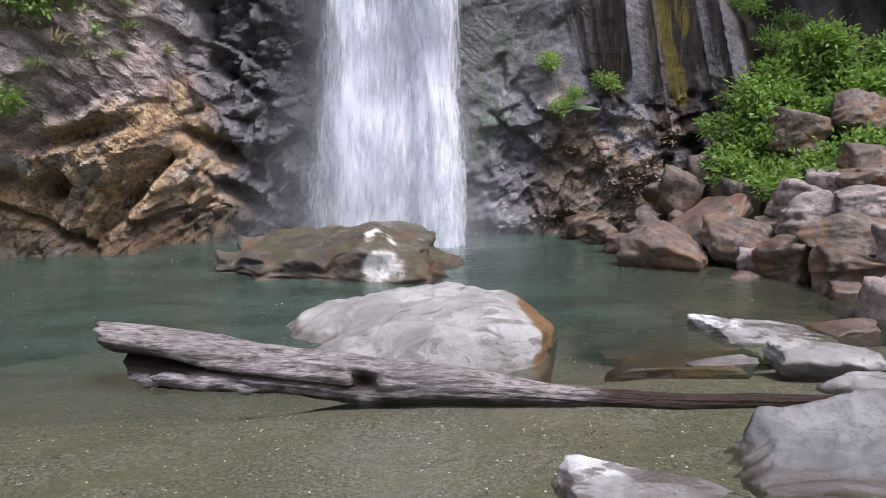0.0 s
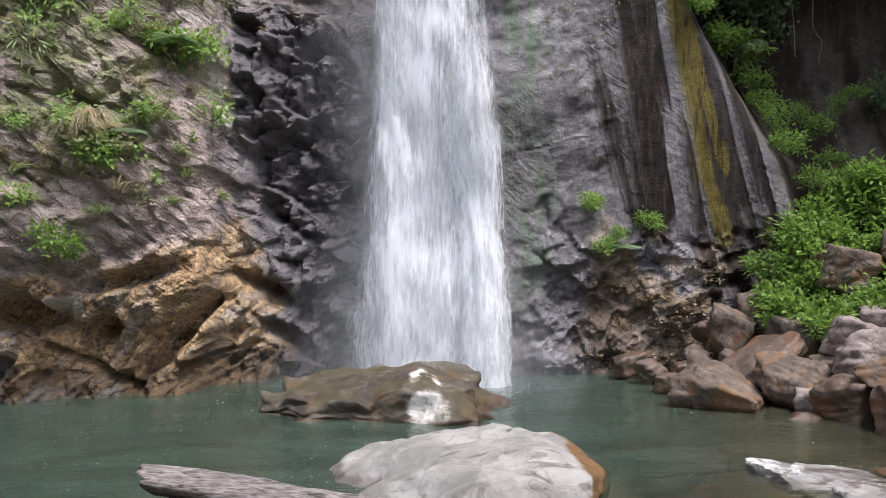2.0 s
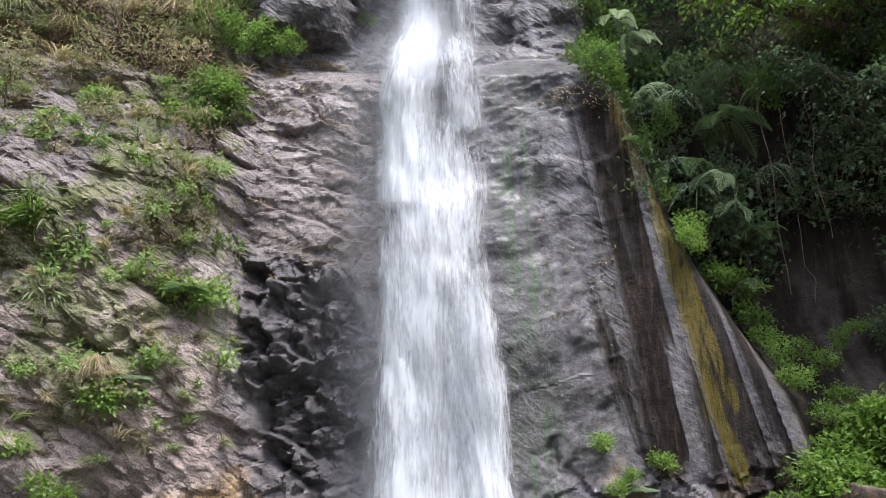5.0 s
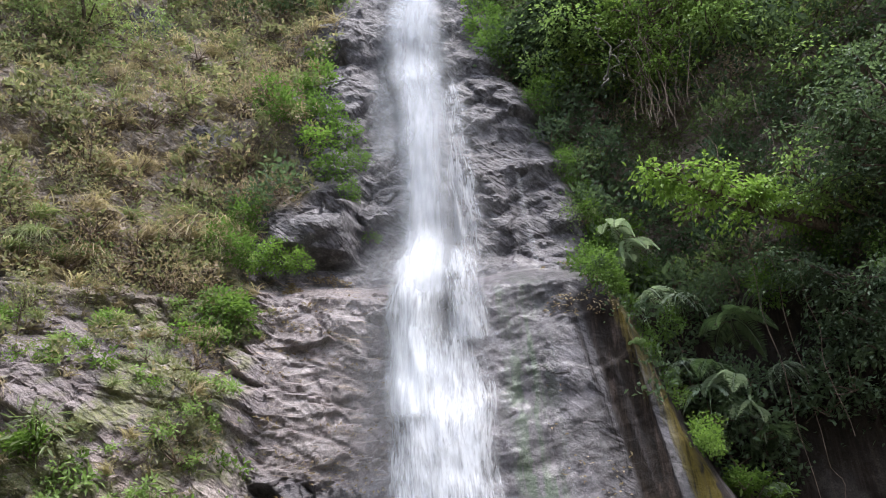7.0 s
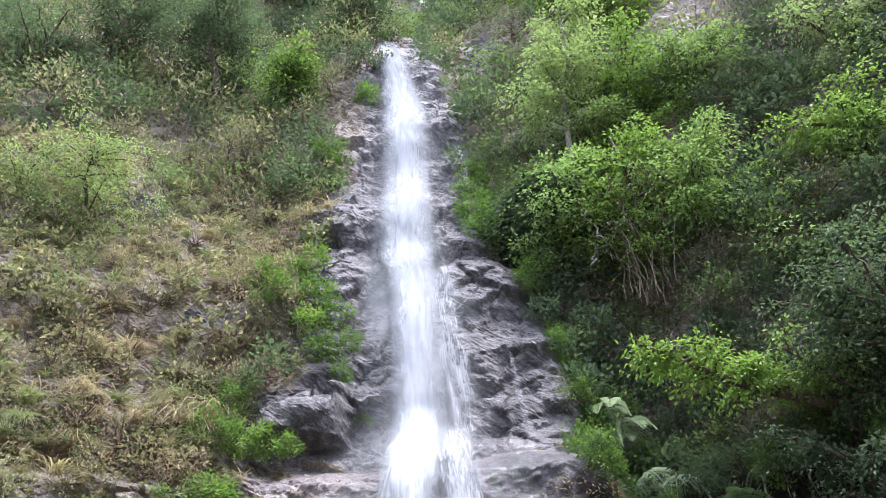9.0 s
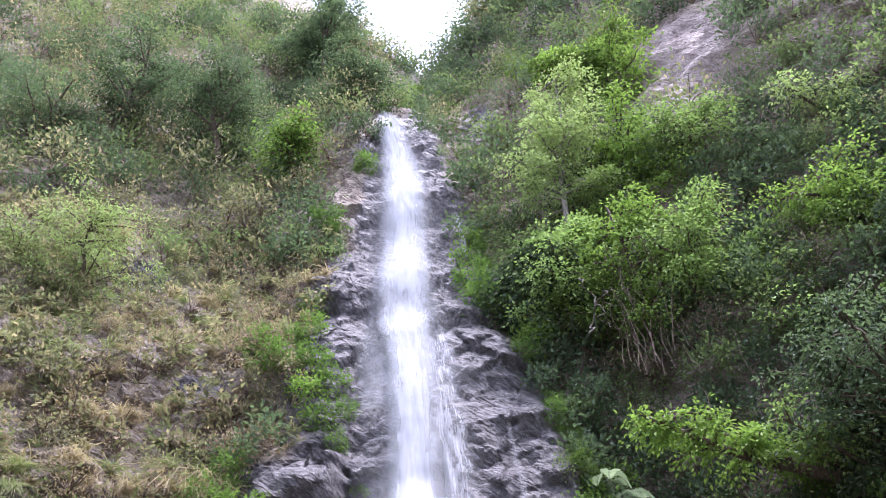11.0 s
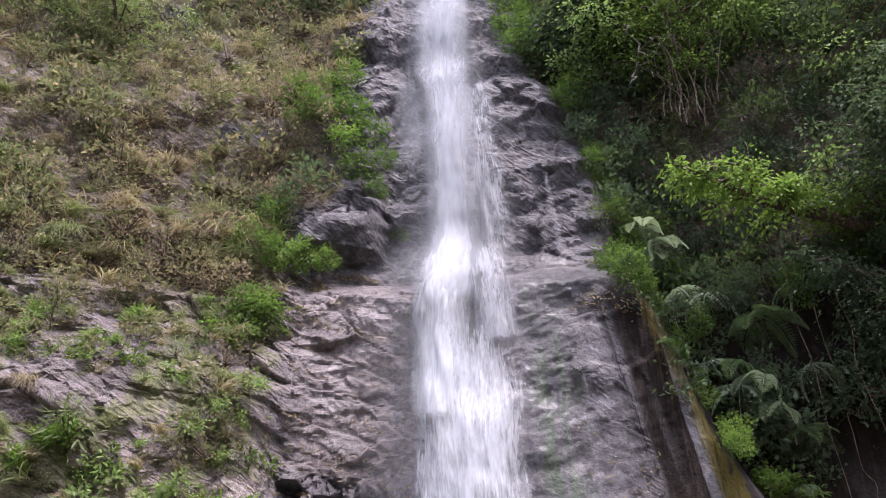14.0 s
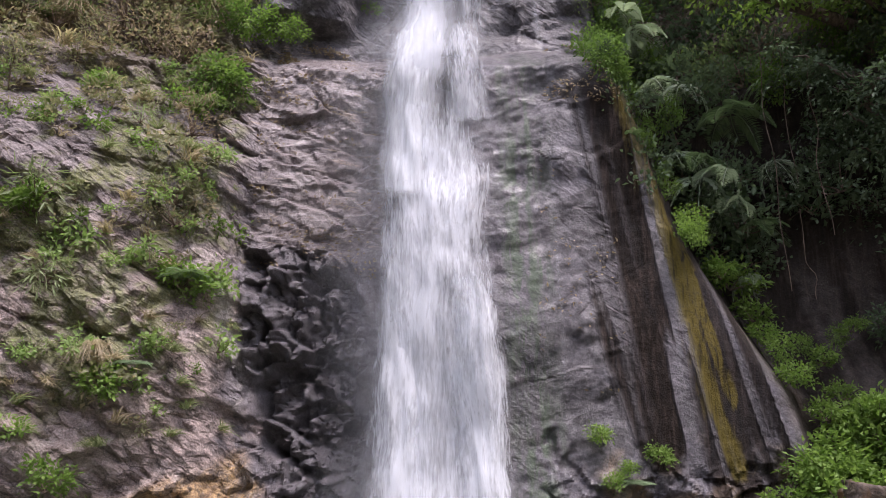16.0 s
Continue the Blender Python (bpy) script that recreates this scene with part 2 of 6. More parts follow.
def water_material():
    """Clear over the sand, murky green where the pool is deep; gloss by Fresnel."""
    n = Nodes("pool_water")
    n.tree.nodes.remove(n.bsdf)
    at = n.coords((1.0, 1.6, 1.0))
    rip = n.math("ADD", n.noise(2.2, 4, 0.55, at, 0.5), n.math("MULTIPLY", n.noise(9.0, 4, 0.6, at, 0.4), 0.35))
    bump = n.add("Bump", _Strength=0.5, _Distance=0.04)
    n.link(rip, bump.inputs["Height"])
    clear = n.add("BsdfTransparent", _Color=(0.66, 0.69, 0.57, 1))
    murk = n.add("BsdfDiffuse")
    drift = n.noise(0.8, 6, 0.62, n.coords((0.7, 2.4, 1.0), (0, 0, 8)), 0.8)
    streaky = n.noise(5.0, 6, 0.7, n.coords((0.6, 3.0, 1.0)), 0.6)
    tint = n.mix(n.grey(n.math("ADD", n.attr("silt"), n.math("MULTIPLY", n.math("SUBTRACT", n.noise(0.9, 5, 0.6, at), 0.5), 1.4)), 0.2, 0.9), (0.034, 0.057, 0.044), (0.042, 0.042, 0.028))
    tint = n.mix(n.grey(drift, 0.38, 0.62, 0.65, 0.0), tint, (0.017, 0.024, 0.017))
    n.link(n.mix(n.grey(streaky, 0.52, 0.68, 0.0, 0.4), tint, n.mix(0.5, tint, (0.09, 0.13, 0.105))), murk.inputs[0])
    gloss = n.add("BsdfGlossy", _Roughness=0.07, _Color=(1, 1, 1, 1))
    fres = n.add("Fresnel", _IOR=1.33)
    n.link(bump.outputs[0], gloss.inputs["Normal"])
    n.link(bump.outputs[0], fres.inputs["Normal"])
    body = n.add("MixShader")
    n.link(n.attr("murk"), body.inputs[0])
    n.link(clear.outputs[0], body.inputs[1])
    n.link(murk.outputs[0], body.inputs[2])
    top = n.add("MixShader")
    n.link(fres.outputs[0], top.inputs[0])
    n.link(body.outputs[0], top.inputs[1])
    n.link(gloss.outputs[0], top.inputs[2])
    n.link(top.outputs[0], n.out.inputs[0])
    return n.mat


def fall_material(name, lo, hi, streak=(26.0, 1.1), thick=1.0, colour=(0.93, 0.95, 0.97), soft_edge=0.35):
    """Falling white water: streaks with gaps, thinner towards the edges of a sheet."""
    n = Nodes(name)
    n.tree.nodes.remove(n.bsdf)
    uv = n.add("UVMap")
    sep = n.add("SeparateXYZ")
    n.link(uv.outputs[0], sep.inputs[0])

    def strands(a, b, shift, detail):
        m = n.add("Mapping")
        m.inputs["Scale"].default_value = (a, b, 1)
        m.inputs["Location"].default_value = (shift, shift * 2.3, 0)
        n.link(uv.outputs[0], m.inputs[0])
        return n.noise(1.0, detail, 0.6, m.outputs[0], 0.25)

    # threads, short bursts and slow clumps of water; streak: how many a metre across and down
    s = n.math("ADD", n.math("MULTIPLY", strands(streak[0], streak[1], 0.0, 3.0), 0.42), n.math("MULTIPLY", strands(streak[0] * 0.16, streak[1] * 0.30, 7.1, 4.0), 0.55))
    s = n.math("ADD", s, n.math("MULTIPLY", strands(streak[0] * 2.1, streak[1] * 2.6, 3.3, 2.0), 0.22))
    edge = n.attr("body")
    alpha = n.math("MULTIPLY", n.grey(n.math("ADD", s, n.math("MULTIPLY", n.math("SUBTRACT", edge, 0.5), 0.3)), lo, hi), n.grey(edge, 0.0, soft_edge))
    alpha = n.math("MULTIPLY", alpha, thick)
    white = n.add("BsdfDiffuse", _Color=(*colour, 1))
    back = n.add("BsdfTranslucent", _Color=(*colour, 1))
    both = n.add("MixShader", _Fac=0.4)
    n.link(white.outputs[0], both.inputs[1])
    n.link(back.outputs[0], both.inputs[2])
    clear = n.add("BsdfTransparent")
    mixed = n.add("MixShader")
    n.link(alpha, mixed.inputs[0])
    n.link(clear.outputs[0], mixed.inputs[1])
    n.link(both.outputs[0], mixed.inputs[2])
    n.link(mixed.outputs[0], n.out.inputs[0])
    return n.mat


def ground_material():
    n = Nodes("river_sand")
    at = n.coords()
    fine, big, grit = n.noise(38.0, 6, 0.8, at), n.noise(1.1, 6, 0.65, at), n.noise(110.0, 3, 0.7, at)
    col = n.ramp(fine, [(0.38, (0.035, 0.031, 0.026)), (0.5, (0.115, 0.104, 0.088)), (0.62, (0.23, 0.21, 0.185))])
    col = n.mix(n.grey(n.noise(1.3, 7, 0.7, n.coords((0.8, 2.6, 1.0), (0, 0, 25)), 0.6), 0.44, 0.62, 0, 0.75), col, (0.10, 0.092, 0.06))
    col = n.mix(n.grey(big, 0.5, 0.68, 0, 0.5), col, (0.17, 0.14, 0.10))
    dots = n.add("TexVoronoi", _Scale=26.0)
    n.link(at, dots.inputs["Vector"])
    some = n.add("SeparateColor")
    n.link(dots.outputs["Color"], some.inputs[0])
    grain = n.math("MULTIPLY", n.grey(dots.outputs["Distance"], 0.16, 0.24, 1.0, 0.0), n.grey(some.outputs[0], 0.86, 0.88))
    col = n.mix(grain, col, n.mix(some.outputs[1], (0.16, 0.13, 0.10), (0.85, 0.80, 0.72)))
    col = n.mix(n.grey(n.noise(24.0, 3, 0.6, at), 0.30, 0.36, 0.7, 0.0), col, (0.05, 0.045, 0.038))
    n.bump(n.math("ADD", fine, n.math("MULTIPLY", n.noise(5.0, 4, 0.6, at), 2.0)), 0.6, 0.02)
    return n.done(col, 0.85)


ROCK = cliff_material()


def wooded_material():
    n = Nodes("wooded_slope")
    at = n.coords()
    col = n.ramp(n.noise(0.8, 8, 0.7, at), [(0.35, (0.02, 0.03, 0.012)), (0.6, (0.07, 0.095, 0.035))])
    n.bump(n.noise(1.5, 8, 0.7, at), 1.0, 0.5)
    return n.done(col, 0.9)


WOODED = wooded_material()
GROUND = ground_material()
WATER = water_material()
def grain_material(name, stops, rough):
    n = Nodes(name)
    geo = n.add("NewGeometry")
    return n.done(n.ramp(geo.outputs["Random Per Island"], stops), rough)


PEBBLE = grain_material("pebble", [(0.0, (0.06, 0.052, 0.042)), (0.6, (0.18, 0.16, 0.14)), (0.9, (0.33, 0.30, 0.26)), (1.0, (0.62, 0.58, 0.52))], 0.5)
GLINT = grain_material("water_glint", [(0.0, (0.25, 0.28, 0.27)), (1.0, (0.6, 0.63, 0.62))], 0.25)
GREY_STONE = boulder_material("grey_river_stone", (0.13, 0.122, 0.114), (0.205, 0.194, 0.183), (0.33, 0.316, 0.30), speck=0.35, puddles=0.6)
PATCHED_STONE = boulder_material("wet_patched_stone", (0.13, 0.125, 0.122), (0.32, 0.312, 0.305), (0.60, 0.585, 0.57), speck=0.4, puddles=1.0)
SLATE_STONE = boulder_material("slaty_river_stone", (0.06, 0.057, 0.056), (0.115, 0.110, 0.108), (0.20, 0.192, 0.188), speck=0.6)
PINK_STONE = boulder_material("pinkish_river_stone", (0.095, 0.074, 0.066), (0.215, 0.172, 0.156), (0.37, 0.305, 0.28))
BROWN_STONE = boulder_material("brown_river_stone", (0.042, 0.029, 0.022), (0.108, 0.077, 0.058), (0.25, 0.20, 0.16), warm=(0.135, 0.07, 0.03))
MOSS_STONE = boulder_material("mossy_river_stone", (0.016, 0.012, 0.009), (0.05, 0.037, 0.026), (0.20, 0.17, 0.135), moss=(0.042, 0.036, 0.013), warm=(0.085, 0.045, 0.02))
WET_STONE = boulder_material("wet_river_stone", (0.05, 0.033, 0.026), (0.12, 0.08, 0.058), (0.26, 0.195, 0.15), wet=0.6, warm=(0.18, 0.085, 0.04))
DRIFTWOOD = bark_material("grey_driftwood", (0.04, 0.032, 0.029), (0.31, 0.272, 0.262), (3.0, 15, 15))
BARK = bark_material("brown_bark", (0.05, 0.036, 0.026), (0.19, 0.14, 0.105))
PALE_BARK = bark_material("pale_bark", (0.13, 0.112, 0.092), (0.31, 0.275, 0.23))
TWIG = bark_material("dry_twig", (0.10, 0.07, 0.05), (0.26, 0.19, 0.14))
BRIGHT_LEAF = leaf_material("bright_green_leaf", (0.12, 0.21, 0.05), (0.28, 0.40, 0.11))
DEEP_LEAF = leaf_material("deep_green_leaf", (0.075, 0.11, 0.068), (0.17, 0.225, 0.14))
TREE_LEAF = leaf_material("tree_leaf", (0.17, 0.27, 0.09), (0.37, 0.47, 0.19))
CROWN_LEAF = leaf_material("sunlit_tree_leaf", (0.15, 0.25, 0.06), (0.34, 0.46, 0.13))
PALE_LEAF = leaf_material("pale_tree_leaf", (0.24, 0.31, 0.13), (0.43, 0.51, 0.25))
DULL_LEAF = leaf_material("dull_green_leaf", (0.16, 0.165, 0.095), (0.32, 0.305, 0.20), dry=(0.47, 0.37, 0.28))
BROWN_LEAF = leaf_material("withered_leaf", (0.23, 0.165, 0.125), (0.48, 0.375, 0.295), gloss=0.6)
LITTER_LEAF = leaf_material("fallen_leaf", (0.22, 0.13, 0.08), (0.66, 0.53, 0.42), gloss=0.6)
DRY_GRASS = leaf_material("dry_grass_blade", (0.27, 0.22, 0.15), (0.58, 0.47, 0.34), gloss=0.6)
GREEN_GRASS = leaf_material("green_grass_blade", (0.15, 0.19, 0.08), (0.36, 0.40, 0.21), dry=(0.52, 0.44, 0.30))
CREEPER_LEAF = leaf_material("creeper_leaf", (0.08, 0.145, 0.04), (0.20, 0.30, 0.085))
SLOPE_LEAF = leaf_material("slope_shrub_leaf", (0.12, 0.17, 0.075), (0.27, 0.33, 0.16))
FERN = leaf_material("fern_frond", (0.09, 0.15, 0.08), (0.28, 0.36, 0.21))
REED_LEAF = leaf_material("reed_leaf", (0.20, 0.25, 0.13), (0.38, 0.44, 0.25))
PALE_FROND = leaf_material("pale_frond", (0.34, 0.41, 0.33), (0.54, 0.60, 0.50))
FALL_WATER = fall_material("falling_water", 0.56, 0.80, (19.0, 2.4), 0.93, colour=(0.86, 0.88, 0.91), soft_edge=0.45)
FALL_CORE = fall_material("falling_water_core", 0.50, 0.86, (13.0, 1.3), 0.86, colour=(0.88, 0.90, 0.92), soft_edge=0.9)
FALL_MIST = fall_material("misty_falling_water", 0.40, 0.92, (7.0, 0.7), 0.60, colour=(0.70, 0.72, 0.75), soft_edge=1.0)
FALL_THIN = fall_material("thin_falling_water", 0.58, 0.88, (22.0, 2.2), 0.6, colour=(0.86, 0.88, 0.91), soft_edge=0.7)
SPRAY = fall_material("fine_spray", 0.3, 1.1, (1.2, 0.7), 0.22, soft_edge=1.0)

# ---- building helpers ----
rng = np.random.default_rng(7)


def smooth(a):
    a = np.clip(a, 0, 1)
    return a * a * (3 - 2 * a)


def lattice(i, j, k, seed):
    h = (i * 374761393 + j * 668265263 + k * 2147483647 + seed * 974634777) & 0x7FFFFFFF
    h = ((h ^ (h >> 13)) * 1274126177) & 0x7FFFFFFF
    h = ((h ^ (h >> 16)) * 668265263) & 0x7FFFFFFF
    return ((h ^ (h >> 15)) & 0xFFFFFF) / float(0xFFFFFF)


def vnoise(x, y, z=0.0, seed=0):
    """Smooth value noise from -1 to 1 on arrays."""
    x, y, z = np.broadcast_arrays(np.asarray(x, float), np.asarray(y, float), np.asarray(z, float))
    i, j, k = (np.floor(a).astype(np.int64) for a in (x, y, z))
    u, v, w = smooth(x - i), smooth(y - j), smooth(z - k)
    total = 0
    for a in (0, 1):
        for b in (0, 1):
            for c in (0, 1):
                total = total + lattice(i + a, j + b, k + c, seed) * (u if a else 1 - u) * (v if b else 1 - v) * (w if c else 1 - w)
    return 2 * total - 1


def fbm(x, y, z=0.0, octaves=4, seed=0, gain=0.5):
    total, amp = 0, 1.0
    for o in range(octaves):
        f = 2.03 ** o
        total = total + amp * vnoise(np.asarray(x) * f, np.asarray(y) * f, np.asarray(z) * f, seed + 17 * o)
        amp *= gain
    return total


def facets(x, z, size, seed, tilt=0.8):
    """Broken rock: each cell is a plate of its own height and slope. Gives the height and the closeness to a joint."""
    x, z = np.asarray(x, float) / size, np.asarray(z, float) / size
    i, j = np.floor(x).astype(np.int64), np.floor(z).astype(np.int64)
    best, second, high, other = np.full(x.shape, 9.0), np.full(x.shape, 9.0), np.zeros(x.shape), np.zeros(x.shape)
    for a in (-1, 0, 1):
        for b in (-1, 0, 1):
            ci, cj = i + a, j + b
            dx = x - (ci + lattice(ci, cj, 1, seed))
            dz = z - (cj + lattice(ci, cj, 2, seed))
            d = dx * dx + dz * dz
            h = lattice(ci, cj, 3, seed) - 0.5 + tilt * (dx * (lattice(ci, cj, 4, seed) - 0.5) + dz * (lattice(ci, cj, 5, seed) - 0.5)) * 2
            near = d < best
            other = np.where(near, high, np.where(d < second, h, other))
            second = np.where(near, best, np.minimum(second, d))
            high = np.where(near, h, high)
            best = np.where(near, d, best)
    gap = np.sqrt(second) - np.sqrt(best)
    joint = 1 - smooth(gap / 0.12)
    blend = 0.5 * (1 - smooth(gap / (0.03 / size)))
    high = high * (1 - blend) + other * blend
    return high, joint


def plates(u, v, seed):
    """Angular broken rock from -1 to 1: flat triangular faces that meet in sharp edges."""
    u, v = np.broadcast_arrays(np.asarray(u, float), np.asarray(v, float))
    u, v = u + 0.45 * vnoise(u * 0.55, v * 0.55, seed=seed + 1), v + 0.45 * vnoise(u * 0.55, v * 0.55, seed=seed + 2)
    i, j = np.floor(u).astype(np.int64), np.floor(v).astype(np.int64)
    a, b = u - i, v - j
    h00, h10, h01, h11 = (lattice(i + p, j + q, 6, seed) for p, q in ((0, 0), (1, 0), (0, 1), (1, 1)))
    one = np.where(a > b, h00 + a * (h10 - h00) + b * (h11 - h10), h00 + b * (h01 - h00) + a * (h11 - h01))
    c = 1 - a
    two = np.where(c > b, h10 + c * (h00 - h10) + b * (h01 - h00), h10 + b * (h11 - h10) + c * (h01 - h11))
    return 2 * np.where(lattice(i, j, 7, seed) > 0.5, one, two) - 1


def mesh(name, verts, faces, material, flat=False):
    me = bpy.data.meshes.new(name)
    verts = np.asarray(verts, float)
    if isinstance(faces, np.ndarray):
        n, k = faces.shape
        me.vertices.add(len(verts))
        me.vertices.foreach_set("co", verts.astype(np.float32).ravel())
        me.loops.add(n * k)
        me.loops.foreach_set("vertex_index", faces.astype(np.int32).ravel())
        me.polygons.add(n)
        me.polygons.foreach_set("loop_start", np.arange(0, n * k, k, dtype=np.int32))
        me.update(calc_edges=True)
    else:
        me.from_pydata([tuple(v) for v in verts], [], faces)
    me.polygons.foreach_set("use_smooth", np.full(len(me.polygons), not flat))
    me.materials.append(material)
    me.update()
    return me


def values(me, name, data):
    me.attributes.new(name, "FLOAT", "POINT").data.foreach_set("value", np.asarray(data, np.float32).ravel())


def part(name, me, parent, label=""):
    ob = new(name, me)
    ob.parent = parent
    return tagged(ob, label)


def thing(name, at, label, category, group="", kind="", turn=0.0):
    ob = new(name)
    ob.matrix_basis = pose(*at, 0, 0, turn)
    ob.empty_display_size = 0.1
    return tagged(ob, label, category, group, kind)


def grid_faces(rows, cols, closed=False):
    r, c = np.meshgrid(np.arange(rows - 1), np.arange(cols if closed else cols - 1), indexing="ij")
    n = (c + 1) % cols
    return np.stack([r * cols + c, r * cols + n, (r + 1) * cols + n, (r + 1) * cols + c], -1).reshape(-1, 4)


def tube(points, radii, sides=6):
    """Rings round a line of points. Verts and quads."""
    points, radii = np.asarray(points, float), np.asarray(radii, float)
    along = np.gradient(points, axis=0)
    along /= np.linalg.norm(along, axis=1, keepdims=True) + 1e-9
    ref = np.where(np.abs(along[:, 2:3]) > 0.9, [[1.0, 0, 0]], [[0, 0, 1.0]])
    u = np.cross(along, ref)
    u /= np.linalg.norm(u, axis=1, keepdims=True) + 1e-9
    v = np.cross(along, u)
    a = np.linspace(0, 2 * np.pi, sides, endpoint=False)
    ring = np.cos(a)[None, :, None] * u[:, None] + np.sin(a)[None, :, None] * v[:, None]
    verts = points[:, None] + ring * radii[:, None, None]
    return verts.reshape(-1, 3), grid_faces(len(points), sides, True)


def joined(pieces):
    verts, faces, n = [], [], 0
    for v, f in pieces:
        verts.append(v)
        faces.append(f + n)
        n += len(v)
    return np.concatenate(verts), np.concatenate(faces)


def leaves_at(points, length, width, out, droop=0.2, spread=0.9, seed=0):
    """A folded two-sided leaf at each point, pointing more or less along out."""
    g = np.random.default_rng(seed)
    n = len(points)
    d = np.asarray(out) + g.normal(0, spread, (n, 3)) - np.array([0, 0, droop])
    d /= np.linalg.norm(d, axis=1, keepdims=True) + 1e-9
    up = np.array([0, 0, 1.0]) + g.normal(0, 0.45, (n, 3))
    side = np.cross(d, up)
    side /= np.linalg.norm(side, axis=1, keepdims=True) + 1e-9
    norm = np.cross(side, d)
    ln = length * g.uniform(0.6, 1.25, (n, 1))
    wd = width * g.uniform(0.7, 1.2, (n, 1))
    a = points
    tip = points + d * ln
    mid = points + d * ln * 0.45 + norm * wd * 0.22
    verts = np.stack([a, mid + side * wd * 0.5, tip, mid - side * wd * 0.5], 1).reshape(-1, 3)
    i = np.arange(n)[:, None] * 4
    return verts, np.concatenate([i + np.array([[0, 1, 2]]), i + np.array([[0, 2, 3]])]).astype(np.int64)


# ---- the cliff ----
EDGE_Z = [-2, 0, 1.6, 3.0, 5.6, 7.6, 8.3, 10.3, 12.5, 14.9, 19, 24, 27, 45]
EDGE_X = [4.4, 4.35, 4.1, 3.95, 2.7, 2.1, 1.85, 1.75, 1.25, 0.5, 0.2, -0.1, -0.9, -1.2]
LEFT_Z = [0, 8.6, 9.5, 11, 13, 16, 20, 24, 26.6, 27.6, 45]
LEFT_X = [-4.6, -4.5, -3.7, -3.1, -3.1, -2.9, -2.3, -1.9, -1.9, -0.9, -0.6]


BARE = [(7.6, 24.2, 1.5, 2.3, 0.5), (1.6, 26.6, 0.6, 1.8, 0.2), (-3.55, 9.9, 0.55, 0.6, -0.6), (-5.2, 12.6, 0.5, 0.35, 0.0), (-7.6, 17.0, 0.7, 0.5, 0.2)]


CRACKS = ((7.75, -0.05, 0.2, 1.9), (5.85, -0.02, 1.3, 1.9), (4.1, 0.75, 1.2, 2.4), (6.9, -0.35, 0.5, 1.3), (3.2, 0.12, 0.4, 1.6))


def edge(z):
    """Where the bare right-hand rock ends and the overgrown recess begins."""
    return np.interp(z, EDGE_Z, EDGE_X)


def green_from(z):
    return np.interp(z, LEFT_Z, LEFT_X)


HOLLOWS = [(-5.75, 1.08, 0.55, 0.26, -0.2, 0.75), (-4.86, 0.82, 0.22, 0.17, 0.3, 0.5), (-3.92, 0.78, 0.36, 0.17, 1.15, 0.55), (-4.45, 1.50, 0.55, 0.14, 0.25, 0.4), (-3.1, 1.25, 0.40, 0.12, -0.6, 0.4), (-2.75, 0.55, 0.35, 0.14, -0.7, 0.4)]


def ridged(x, z, seed):
    """Sharp creases between rounded swells, from 0 to 1."""
    return np.abs(vnoise(x, z, seed=seed)) * 0.7 + 0.3 * np.abs(vnoise(x * 2.1 + 5, z * 2.1, seed=seed + 40))


def ribbed(x, z):
    """The undercut, eroded foot of the left wall."""
    top = np.interp(x, [-9, -5.6, -5.0, -3.75, -3.4, -3.0, -2.4], [1.5, 1.6, 1.65, 2.0, 2.3, 1.6, 0.9])
    return smooth((-2.2 - x) / 0.4) * smooth((top + 0.25 * vnoise(x * 2.2, z * 2.2, seed=76) - z) / 0.3)


def blocky(x, z):
    """The dark wet broken rock between the left wall and the fall."""
    left = np.interp(z, [0, 2.5, 3.2, 3.8, 5.1, 6.0], [-2.7, -3.15, -3.3, -3.45, -3.62, -3.7])
    right = np.interp(z, [0, 3, 4.3, 5.2], [-1.6, -1.8, -1.95, -2.6])
    return smooth((x - left + 0.12 * vnoise(z * 2, x, seed=77)) / 0.15) * smooth((right + 0.3 - x) / 0.3) * smooth((5.4 - z) / 0.4)


